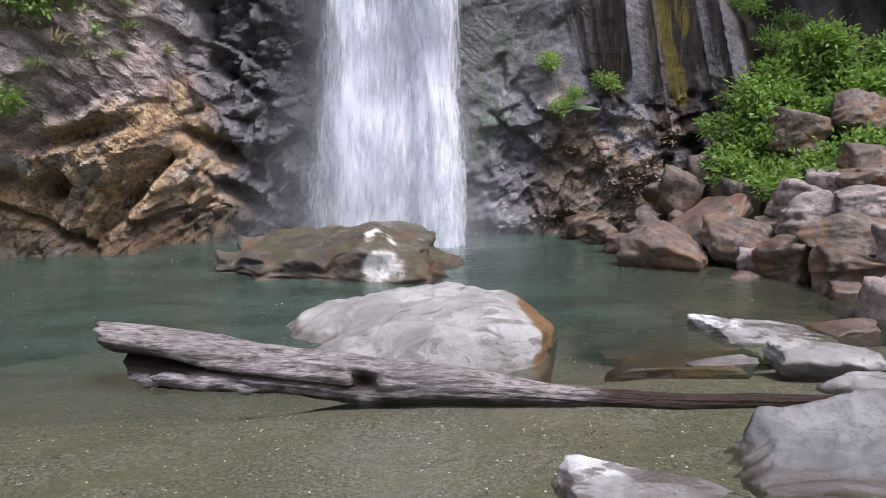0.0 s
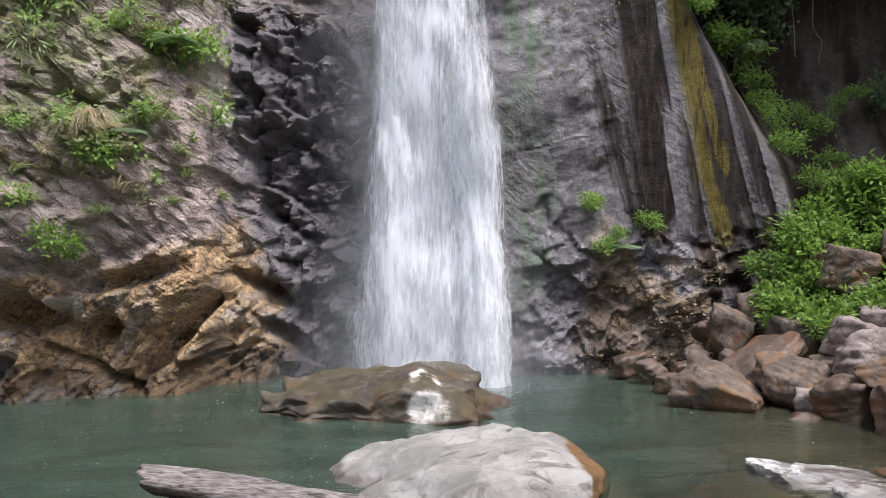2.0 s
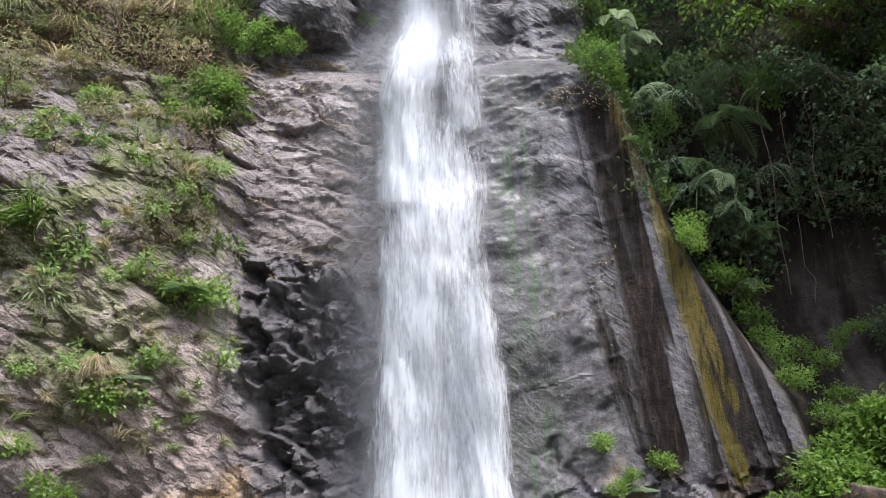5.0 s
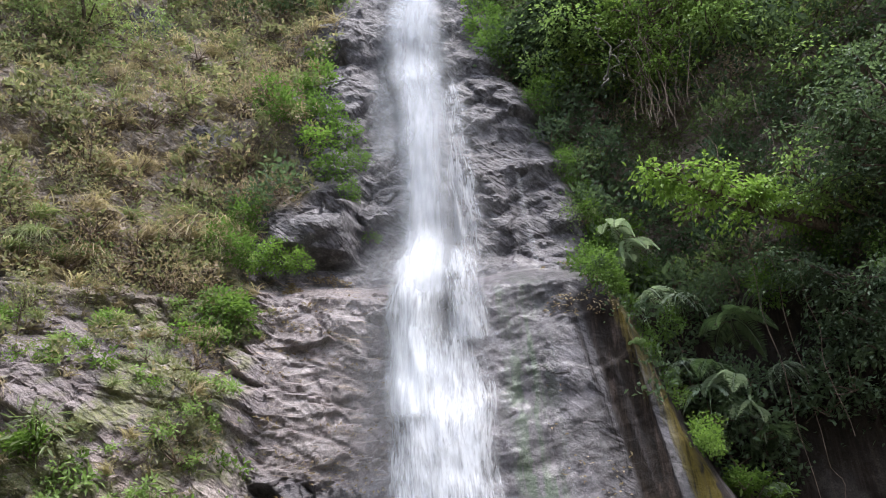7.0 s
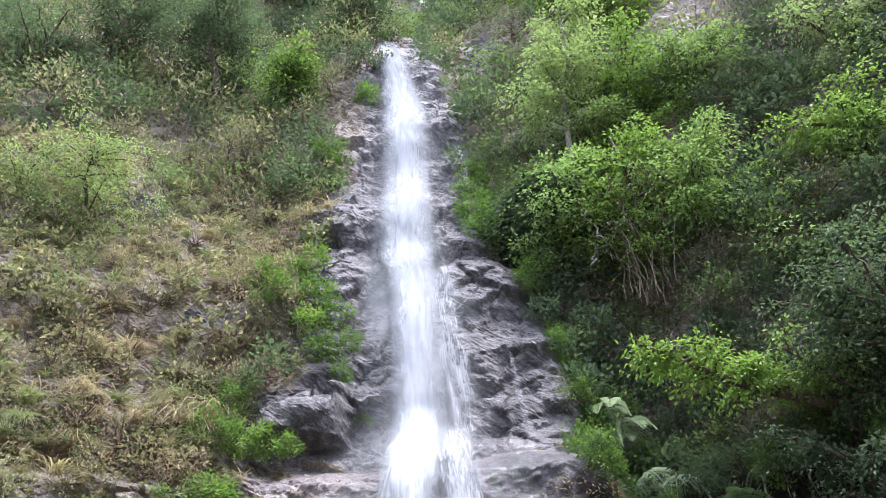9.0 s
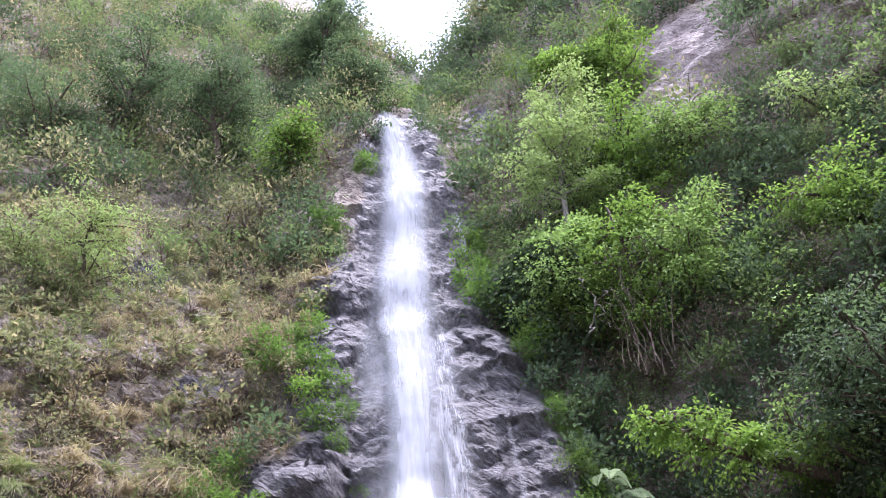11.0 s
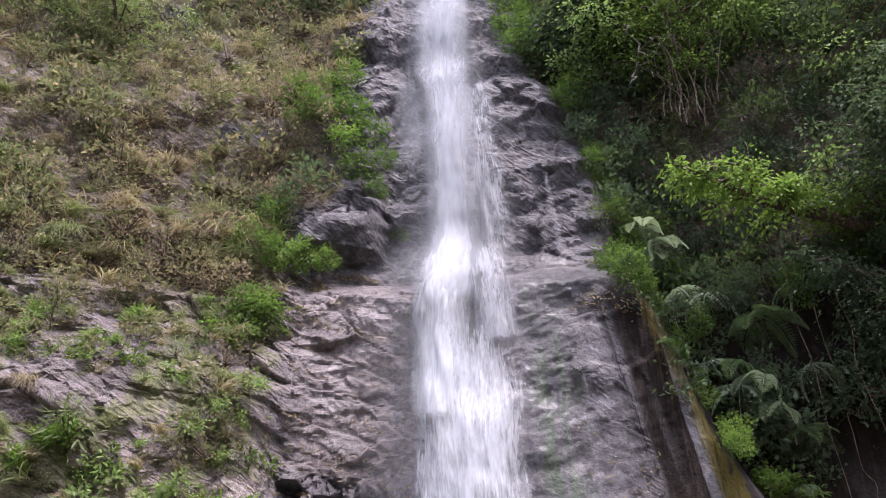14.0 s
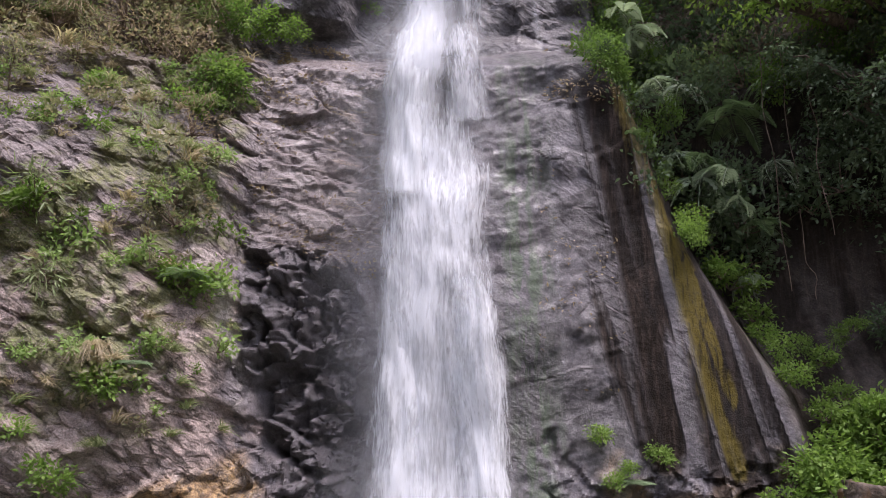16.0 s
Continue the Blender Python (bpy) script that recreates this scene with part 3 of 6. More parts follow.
def cliff_y(x, z):
    x, z = np.broadcast_arrays(np.asarray(x, float), np.asarray(z, float))
    y = np.interp(z, [-3, 0, 4, 8.3, 8.9, 13.8, 14.7, 20, 26.2, 27.5, 34, 45, 60], [11.9, 12.0, 12.3, 12.75, 13.5, 14.2, 14.9, 15.9, 17.0, 17.8, 19.3, 22, 27])
    s = np.maximum(0, -2 - x)
    y = y - 0.48 * s + smooth(s / 4) * 0.13 * np.maximum(np.minimum(z, 29) - 3.5, 0)
    # the left buttress stands forward of the inner wall
    step = smooth((-3.45 - x + 0.10 * fbm(z * 0.9, x * 0.2, seed=3)) / 0.4)
    y = y - 0.55 * step * smooth((7.8 - z) / 2.0)
    # overhang with hollows under it
    y = y + smooth((-3.3 - x) / 1.2) * (0.38 * np.exp(-((z - 0.45) / 0.6) ** 2) - 0.16 * np.exp(-((z - 2.3) / 0.8) ** 2))
    # recess on the right and its bank
    r = x - edge(z)
    deep = np.interp(z, [0, 8, 10, 14, 30], [1.5, 1.7, 1.0, 0.6, 0.4])
    y = y + deep * smooth(r / 0.9) - 0.5 * np.maximum(0, r - 2.6)
    y = y - smooth((x - 3.7) / 1.4) * 0.62 * np.maximum(0, 4.3 - z)
    # notch above the lip
    y = y + 2.6 * np.exp(-((x + 0.6) / 2.2) ** 2) * smooth((z - 26.6) / 6) + 26 * np.exp(-((x - 0.1) / (1.5 + 0.2 * np.maximum(0, z - 40))) ** 2) * smooth((z - 39) / 4)
    # rock relief: low beds that dip to the right on the left wall, wet blocks beside the fall, eroded ribs at its foot, slabs above, a crumpled face on the right
    left, high = smooth((-1.7 - x) / 0.7), smooth((z - 8.8) / 0.8)
    low = ribbed(x, z)
    block = blocky(x, z)
    along, across = 0.80 * x - 0.60 * z, 0.60 * x + 0.80 * z
    jag = 0.10 * plates(along * 1.5, across * 2.0, 51)
    f1, c1 = facets(along * 0.55 + jag, across + jag, 0.85, 52, 1.0)
    f2, c2 = facets(along * 0.6 + jag, across - jag, 0.40, 53, 1.2)
    f3, c3 = facets(along * 0.7 + jag, across + jag, 0.17, 54, 1.2)
    beds = 0.20 * plates(along * 0.45, across * 0.8, 11) + 0.11 * plates(along * 1.5, across * 2.0, 12) + 0.06 * plates(along * 3.4, across * 4.6, 13) + 0.024 * plates(along * 8.0, across * 10.0, 14)
    beds = beds + 0.10 * f1 + 0.09 * f2 + 0.05 * f3 + 0.07 * c1 + 0.04 * c2 + 0.015 * c3
    q = across * 1.1 + 0.9 * fbm(x * 0.5, z * 0.5, seed=17) + 0.25 * plates(along * 1.4, across * 1.4, 18)
    beds = beds + 0.16 * (q - np.floor(q)) ** 2 * smooth(0.3 + 1.4 * fbm(x * 0.6, z * 0.6, seed=19))
    b1, g1 = facets(x + 0.35 * z + jag, z - 0.2 * x + jag, 0.46, 63, 1.5)
    b2, g2 = facets(x - 0.3 * z - jag, z + jag, 0.22, 64, 1.5)
    b3, g3 = facets(x + jag, z - jag, 0.10, 65, 1.4)
    shards = 0.30 * b1 + 0.17 * b2 + 0.07 * b3 + 0.12 * g1 + 0.05 * g2 + 0.10 * plates(x * 1.0, z * 0.8, 66)
    run, off = 0.62 * x + 0.78 * z, 0.78 * x - 0.62 * z
    r1, d1 = facets(run * 0.6 + jag, off + jag, 0.42, 55, 1.3)
    r2, d2 = facets(run * 0.6 - jag, off + jag, 0.17, 56, 1.3)
    ribs = 0.22 * (0.4 - ridged(run * 0.8, off * 1.6, 15)) + 0.20 * (0.4 - ridged(run * 1.6, off * 3.4, 16)) + 0.10 * ridged(run * 3.6, off * 7.0, 17) + 0.12 * r1 + 0.09 * r2 + 0.05 * d1 + 0.045 * plates(run * 6, off * 9, 25) + 0.02 * plates(run * 13, off * 18, 28)
    s1, e1 = facets(x * 0.6 + 0.3 * z + jag, z - 0.25 * x + jag, 0.85, 57, 1.1)
    s2, e2 = facets(x * 0.6 - jag, z - 0.2 * x + jag, 0.36, 58, 1.1)
    slabs = 0.16 * plates(x * 0.6 + 0.3 * z, z * 1.0 - 0.3 * x, 20) + 0.12 * plates(x * 1.2, z * 2.8 - 0.5 * x, 26) + 0.05 * plates(x * 2.6, z * 5.0, 27) + 0.016 * plates(x * 7, z * 11, 61) + 0.16 * s1 + 0.09 * s2 + 0.05 * e1
    t1, u1 = facets((x + 0.4 * z + jag) * 0.42, z + 0.12 * x + jag, 0.52, 67, 1.0)
    t2, u2 = facets((x - 0.3 * z - jag) * 0.5, z + 0.15 * x + jag, 0.24, 68, 1.1)
    shelf = 0.10 * t1 + 0.06 * t2 + 0.03 * u1 + 0.05 * plates(x * 1.3 + z, z * 2.2, 69) + 0.02 * b3 + 0.05 * f2
    blocks = 0.13 * plates(x * 1.4 + 0.5 * z, z * 2.0, 29) + 0.09 * plates(x * 3.4, z * 4.4, 30) + 0.045 * plates(x * 7, z * 8, 31) + 0.018 * plates(x * 13, z * 15, 62) + 0.13 * b1 + 0.10 * b2 + 0.04 * b3
    tilted = z - 0.35 * x
    sway = 0.5 * fbm(x * 0.8, z * 0.8, seed=70)
    face = 0.10 * plates(x * 0.9 + 0.3 * z, z * 1.1, 10) + 0.05 * plates(x * 1.9 + tilted, tilted * 2.4, 34)
    face = face + 0.085 * ridged(x * 1.1 + sway, z * 1.7 + sway, 71) + 0.055 * ridged(x * 2.3 - sway, tilted * 4.2 + sway, 72) + 0.030 * ridged(x * 5.0 + sway, tilted * 8.5, 73) + 0.012 * ridged(x * 11.0, tilted * 17.0, 74)
    face = face * (0.55 + 0.7 * smooth(0.5 + fbm(x * 0.7, z * 0.5, seed=59))) + 0.05 * f2 * smooth(fbm(x * 0.5 + 3, z * 0.6, seed=60) * 2)
    face = face * (1 - 0.65 * smooth((x - 1.6) / 0.5) * smooth((z - 2.0) / 0.6))
    foot = smooth((x - 0.2) / 0.6) * smooth((2.3 + 0.5 * vnoise(x * 1.3, 1.0, seed=36) - z) / 0.5)
    wall = (1 - block) * beds + block * shards
    upper = smooth((-0.9 - x) / 0.4) * smooth((x + 3.75) / 0.4) * smooth((z - 5.0) / 0.5) * (1 - high)
    lower = left * ((1 - low) * wall + low * ribs) + (1 - left) * (face + 0.6 * foot * blocks)
    y = y + (1 - high) * ((1 - upper) * lower + upper * shelf) + high * slabs
    # hollows worn into the foot of the left wall
    for hx, hz, wx, wz, lean, deep in HOLLOWS:
        dz = z - hz - lean * (x - hx)
        y = y + deep * np.exp(-(((x - hx) / wx) ** 2 + (dz / wz) ** 2 + 0.35 * vnoise(x * 3, z * 3, seed=75)) ** 2)
    crack = plates(along * 0.8, across * 1.3, 37)
    y = y + 0.08 * np.maximum(left * (1 - upper), 0.3 * high) * np.exp(-(crack / 0.04) ** 2)
    y = y + 0.26 * fbm(x * 0.42, z * 0.38, octaves=2, seed=8)
    # long crack at the foot, block under the left ledge
    y = y + 0.26 * np.exp(-((z - 0.16 - 0.54 * (-4.57 - x)) / 0.05) ** 2) * smooth((-4.2 - x) / 0.2)
    y = y - 0.55 * smooth((x + 3.9) / 0.3) * smooth((-2.15 - x) / 0.3) * smooth((z - 9.35) / 0.12) * smooth((10.9 + 0.5 * x + 1.2 - z) / 0.5)
    # cracks across the right-hand face
    for zc, slope, x0, x1 in CRACKS:
        line = z - zc - slope * (x - x0) - 0.07 * vnoise(x * 4, zc, seed=18)
        y = y + 0.015 * np.exp(-(line / 0.022) ** 2) * smooth((x - x0) / 0.15) * smooth((x1 - x) / 0.15)
    # ledges on the right-hand face
    y = y + 0.05 * smooth((z - 6.6 - 0.12 * x - 0.15 * vnoise(x * 1.2, 0, seed=21)) / 0.12) * smooth((x + 0.1) / 0.4) * smooth((8.6 - z) / 1.5)
    return y


def steps(*spans):
    out = [np.arange(a, b, s) for a, b, s in spans]
    return np.concatenate(out + [[spans[-1][1]]])


def make_cliff():
    xs = steps((-60, -20, 4), (-20, -9, 0.2), (-9, -6.4, 0.06), (-6.4, 4.2, 0.031), (4.2, 9, 0.12), (9, 20, 0.25), (20, 60, 4))
    zs = steps((-2.5, 0, 0.25), (0, 9.0, 0.031), (9.0, 15, 0.06), (15, 18, 0.1), (18, 30, 0.16), (30, 60, 0.6))
    Z, X = np.meshgrid(zs, xs, indexing="ij")
    Y = cliff_y(X, Z)
    me = mesh("cliff", np.stack([X, Y, Z], -1).reshape(-1, 3), grid_faces(len(zs), len(xs)), ROCK)
    broken = ((X < -1.2) | (Z > 8.9) | ((X > 0.7) & (Z < 2.0)))[:-1, :-1].ravel()
    corners = np.stack([Y[:-1, :-1], Y[1:, :-1], Y[:-1, 1:], Y[1:, 1:]])
    steep = (corners.max(0) - corners.min(0)).ravel() > 0.075
    me.polygons.foreach_set("use_smooth", ~broken | steep)
    n = fbm(X * 0.8, Z * 0.8, seed=31)
    m = fbm(X * 2.5, Z * 2.5, seed=32)
    R, L = edge(Z), green_from(Z)
    dark = 0.6 * blocky(X, Z) * (1 - 0.5 * smooth((m - 0.2) / 0.4))
    dark = np.maximum(dark, smooth((X - 0.2) / 0.5) * smooth((R - X) / 0.3) * smooth((9.2 - Z) / 0.6) * smooth((Z - 1.7 + 0.6 * n) / 0.8) * np.clip(0.8 + 0.4 * n + 0.3 * m, 0, 1))
    ochre = ribbed(X + 0.2 * n, Z) * smooth((-2.75 - X + 0.3 * m) / 0.4)
    ochre = np.maximum(ochre, 0.6 * smooth((X - 1.0 + 0.5 * n) / 0.6) * smooth((1.9 - Z + 0.8 * m) / 0.7))
    hill = np.maximum(smooth((L - X + 0.5 * n) / 0.6) * smooth((Z - 7.6 + 1.2 * n) / 1.0), smooth((X - R - 0.2 + 0.4 * n) / 0.5))
    for cx, cz, wx, wz, tilt in BARE:
        hill = hill * smooth(((X - cx) / wx) ** 2 + ((Z - cz - tilt * (X - cx)) / wz) ** 2 - 0.6 + 0.4 * m)
    dark = np.maximum(dark, smooth((Z - 8.9 + 0.3 * n) / 0.6) * smooth((3.5 - X) / 0.5) * (1 - hill) * np.clip(1.05 + 0.3 * m, 0, 1))
    patch = smooth((-3.5 - X) / 0.3) * smooth((Z - 1.9 + 0.8 * n) / 0.8) * smooth((n + 0.7 * m + 0.2) / 0.4)
    tan = np.maximum(smooth((-3.45 - X + 0.1 * m) / 0.2), (0.15 + 0.35 * smooth((Z - 5.0 + 0.4 * n) / 0.6)) * smooth((-1.2 - X) / 0.5)) * smooth((9.5 - Z) / 1.0) * (1 - dark)
    tan = tan * (1 - 0.55 * smooth((Z - 4.3 + 0.6 * n) / 1.8) * smooth((-3.3 - X) / 0.4))
    tan = np.maximum(tan, 0.22 * smooth((Z - 8.8 + 0.6 * n) / 0.8))
    tan = np.maximum(tan, (0.4 + 0.5 * smooth((X - 4) / 1.5)) * smooth((Z - 21) / 2))
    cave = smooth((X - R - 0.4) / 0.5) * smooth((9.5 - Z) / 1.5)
    algae = 1.0 * np.exp(-((X - 0.55 - 0.15 * m) / 0.33) ** 2) * smooth((Z - 0.3) / 1.0) * smooth((9 - Z) / 1.0)
    grain0 = fbm(X * 3 + Z * 0.5, Z * 0.5, seed=35)
    lime = np.exp(-((X - np.interp(Z, [3.2, 3.76, 5.1, 6.2], [-3.42, -3.55, -3.70, -3.78]) + 0.05 * m) / 0.075) ** 2) * smooth((Z - 2.6) / 0.5) * smooth((6.4 - Z) / 0.8) * smooth(m + 0.6)
    lime = np.maximum(lime, 0.8 * smooth((m + 0.6 * grain0 - 0.6) / 0.3) * smooth((-3.2 - X) / 0.8) * smooth((2.6 - Z) / 0.6))
    grain = fbm(X * 5 + Z * 0.9, Z * 0.25, seed=33)
    ends = smooth((8.6 - Z) / 1.0) * smooth((Z - 1.7 + 0.4 * m) / 0.6)
    dl, dr = np.interp(Z, [2.4, 3.3, 5, 6.8, 8.5], [2.25, 2.08, 2.05, 1.95, 1.55]), np.interp(Z, [2.4, 2.9, 4.1, 5.4, 7.6, 8.5], [2.80, 2.70, 2.66, 2.57, 2.3, 1.9])
    rust_shade = smooth((X - dl + 0.42 + 0.3 * grain) / 0.5) * smooth((dr - X + 0.06 * grain) / 0.1) * ends
    olive = 0
    for zs, xs, w in (([1.9, 2.3, 2.84, 3.68, 4.56, 5.43, 6.2, 8.2], [3.42, 3.32, 3.16, 3.02, 2.90, 2.78, 2.58, 2.15], 0.16), ([2.9, 3.5, 4.4, 5.4], [3.46, 3.32, 3.14, 3.0], 0.07)):
        olive = np.maximum(olive, np.exp(-((X - np.interp(Z, zs, xs) + 0.05 * grain) / w) ** 2) * smooth((Z - zs[0] + 0.3) / 0.4) * smooth((zs[-1] - Z) / 0.8 + 0.3))
    pink = smooth(1.3 - ((X + 3.85) / 0.7) ** 2 - ((Z - 2.3) / 0.5) ** 2 + 0.7 * m) + 0.7 * smooth((m + 0.6 * n - 0.45) / 0.3) * smooth((-3.6 - X) / 0.5) * smooth((8 - Z) / 1.0)
    pink = np.maximum(pink, 0.55 * smooth((4.4 - Z + n) / 1.2) * smooth((Z - 1.7) / 0.5) * smooth((-3.6 - X) / 0.3))
    rust_shade = np.maximum(rust_shade, 0.92 * smooth((X - dr - 0.05) / 0.2) * smooth((7.6 - Z + m) / 0.8) * smooth(1.0 + grain))
    # Cracks get a dark line in the colour, in place of shade in their grooves.
    for zc, slope, x0, x1 in CRACKS:
        line = Z - zc - slope * (X - x0) - 0.07 * vnoise(X * 4, zc, seed=18)
        rust_shade = np.maximum(rust_shade, 0.5 * np.exp(-(line / 0.02) ** 2) * smooth((X - x0) / 0.15) * smooth((x1 - X) / 0.15))
    # Recess wall darkened in the colour, for the shade of the trees above it.
    rust_shade = np.maximum(rust_shade, cave * (0.7 + 0.2 * smooth((Z - 4.6 + n) / 1.5)))
    rust_shade = np.maximum(rust_shade, 0.55 * smooth((X - 1.0 + 0.4 * n) / 0.5) * smooth((1.5 - Z + 0.7 * m) / 0.6))
    # Dark band along the foot of the left wall.
    rust_shade = np.maximum(rust_shade, 0.75 * smooth((0.60 + 0.35 * m + 0.2 * n - Z) / 0.35) * smooth((-1.9 - X) / 0.3))
    hill = hill * (1 - 0.4 * cave)
    fleck = np.maximum(smooth((-1.3 - X) / 0.5) * smooth((X + 4.6) / 0.6) * smooth((Z - 4.6) / 0.8) * smooth((9.6 - Z) / 0.8), 0.5 * smooth((X - 0.6) / 0.5) * smooth((1.6 - Z) / 0.5))
    wet = (1 - 0.82 * smooth((Z - 8.6) / 1.2)) * np.clip(0.25 * n + 0.92 * smooth((X + 3.55 + 0.1 * m) / 0.25) + 0.45 * ochre * smooth((1.2 - Z + m) / 0.6), 0, 1) * (1 - hill) * (1 - 0.92 * rust_shade) * (1 - 0.5 * np.clip(olive, 0, 1))
    for key, data in (("ochre", ochre), ("earth", hill), ("moss", patch), ("algae", algae), ("lime", lime), ("tan", tan), ("rust_shade", rust_shade), ("olive", olive), ("pink", np.clip(pink, 0, 1)), ("fleck", fleck), ("wet", wet), ("dark", dark)):
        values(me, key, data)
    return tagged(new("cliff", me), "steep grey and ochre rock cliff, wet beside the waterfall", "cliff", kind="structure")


make_cliff()


# ---- bed, bank and pool ----
def bed_z(x, y):
    x, y = np.broadcast_arrays(np.asarray(x, float), np.asarray(y, float))
    shore = np.interp(x, [-4, -1.5, 0.5, 3], [4.75, 5.0, 5.45, 5.5]) + 0.25 * fbm(x * 0.5, 3.3, seed=41)
    deep = -0.04 - 1.22 * smooth((y - shore + 0.15) / 3.3)
    right = smooth((x - 1.6 - 0.25 * (y - 6)) / 2.0)
    deep = deep * (1 - 0.74 * right)
    bank = smooth((3.4 - y) / 3.0)
    z = deep * (1 - bank) + 0.42 * bank
    front = np.interp(x, [1.2, 2.1, 3.2, 3.7, 4.5, 7, 12], [12.6, 10.7, 10.7, 10.0, 8.9, 7.0, 5.0])
    z = z + np.clip((y - front) * 0.5 + 0.05, 0, 1.1) * smooth((x - 1.2) / 0.8)
    z = z + smooth((x - 4.2 + 0.15 * (y - 7)) / 2.5) * 0.5 + 0.09 * np.maximum(0, x - 6)
    z = z + 0.02 * np.maximum(0, -6 - y) ** 1.2 + 0.014 * fbm(x * 0.9, y * 0.9, seed=42) + 0.006 * fbm(x * 5, y * 5, seed=43)
    return np.minimum(z, 40 + 0 * z)


def make_ground():
    xs = steps((-200, -40, 20), (-40, -9, 2), (-9, 9, 0.12), (9, 40, 2), (40, 200, 20))
    ys = steps((-200, -40, 20), (-40, -2, 2), (-2, 14, 0.1), (14, 60, 6))
    Y, X = np.meshgrid(ys, xs, indexing="ij")
    me = mesh("ground", np.stack([X, Y, bed_z(X, Y)], -1).reshape(-1, 3), grid_faces(len(ys), len(xs)), GROUND)
    tagged(new("ground", me), "grey-brown sand and gravel of the stream bed", "ground", kind="structure")
    xs, ys = steps((-14, 14, 0.15)), steps((1.0, 14, 0.12))
    Y, X = np.meshgrid(ys, xs, indexing="ij")
    Z = 0.012 * fbm(X * 1.4, Y * 2.2, seed=45) * smooth((Y - 4) / 3) + 0.003 * fbm(X * 6, Y * 9, seed=46)
    me = mesh("pool", np.stack([X, Y, Z], -1).reshape(-1, 3), grid_faces(len(ys), len(xs)), WATER)
    depth = np.maximum(0, -bed_z(X, Y))
    values(me, "murk", 0.97 * (1 - np.exp(-2.2 * np.maximum(0, depth - 0.03 + 0.05 * fbm(X * 0.9, Y * 0.9, seed=47)))))
    values(me, "silt", smooth((X - 0.6 - 0.1 * (Y - 8)) / 2.4))
    pool = new("pool", me)
    pool.visible_shadow = False  # daylight reaches the sand
    tagged(pool, "still green pool, clear and shallow over sand", "water", kind="structure")


make_ground()


def grains(name, label, category, count, xs, ys, size, flatness, material, seed, high, ok):
    """Small loose grains past counting, one object of kind stuff."""
    g = np.random.default_rng(seed)
    x, y = g.uniform(*xs, count), g.uniform(*ys, count)
    keep = ok(x, y)
    x, y = x[keep], y[keep]
    corner = np.array([[1, 0, 0], [0.3, 0.95, 0], [-0.8, 0.6, 0], [-0.8, -0.6, 0], [0.3, -0.95, 0], [0, 0, 1], [0, 0, -1]], float)
    face = np.array([[i, (i + 1) % 5, 5] for i in range(5)] + [[(i + 1) % 5, i, 6] for i in range(5)])
    r = size * g.uniform(0.4, 1.3, len(x)) ** 2
    a = g.uniform(0, 6.3, len(x))
    c, s = np.cos(a)[:, None], np.sin(a)[:, None]
    px, py = corner[:, 0][None], corner[:, 1][None] * g.uniform(0.6, 1.0, (len(x), 1))
    v = np.stack([x[:, None] + r[:, None] * (c * px - s * py), y[:, None] + r[:, None] * (s * px + c * py), high(x, y)[:, None] + r[:, None] * flatness * corner[:, 2][None]], -1)
    f = (np.arange(len(x))[:, None, None] * 7 + face[None]).reshape(-1, 3)
    tagged(new(name, mesh(name, v.reshape(-1, 3), f, material)), label, category, kind="stuff")


grains("gravel", "small pale and dark pebbles strewn over the stream bed", "gravel", 9000, (-3.6, 3.6), (2.6, 5.7), 0.0065, 0.6, PEBBLE, 611, lambda x, y: bed_z(x, y) + 0.002, lambda x, y: vnoise(x * 1.2, y * 2.0, seed=95) > -0.4)
# White specks put on the water for the highlights of small drops.
grains("bubbles", "tiny white specks on the pool, standing in for glints of drops", "bubbles", 1500, (-5.0, 4.0), (5.8, 11.4), 0.0055, 0.35, GLINT, 612, lambda x, y: 0.004 + 0 * x, lambda x, y: vnoise(x * 0.9, y * 0.7, seed=96) > -0.2)


def make_back_slope():
    """A plain wooded slope, unseen, added behind the camera to block low light."""
    a = np.radians(np.linspace(150, 390, 60))
    up = np.linspace(0, 1, 24)
    A, U = np.meshgrid(a, up)
    R = 20 + 9 * U + 1.5 * fbm(A * 4, U * 4, seed=48)
    Z = -1 + 21 * U + 2.0 * fbm(A * 6, U * 2, seed=49) * U
    me = mesh("unseen_slope", np.stack([R * np.cos(A), 2 + R * np.sin(A), Z], -1).reshape(-1, 3), grid_faces(24, 60)[:, ::-1], WOODED)
    tagged(new("unseen_slope", me), "unseen wooded slope added behind the camera to block low light", "slope", kind="structure")


make_back_slope()


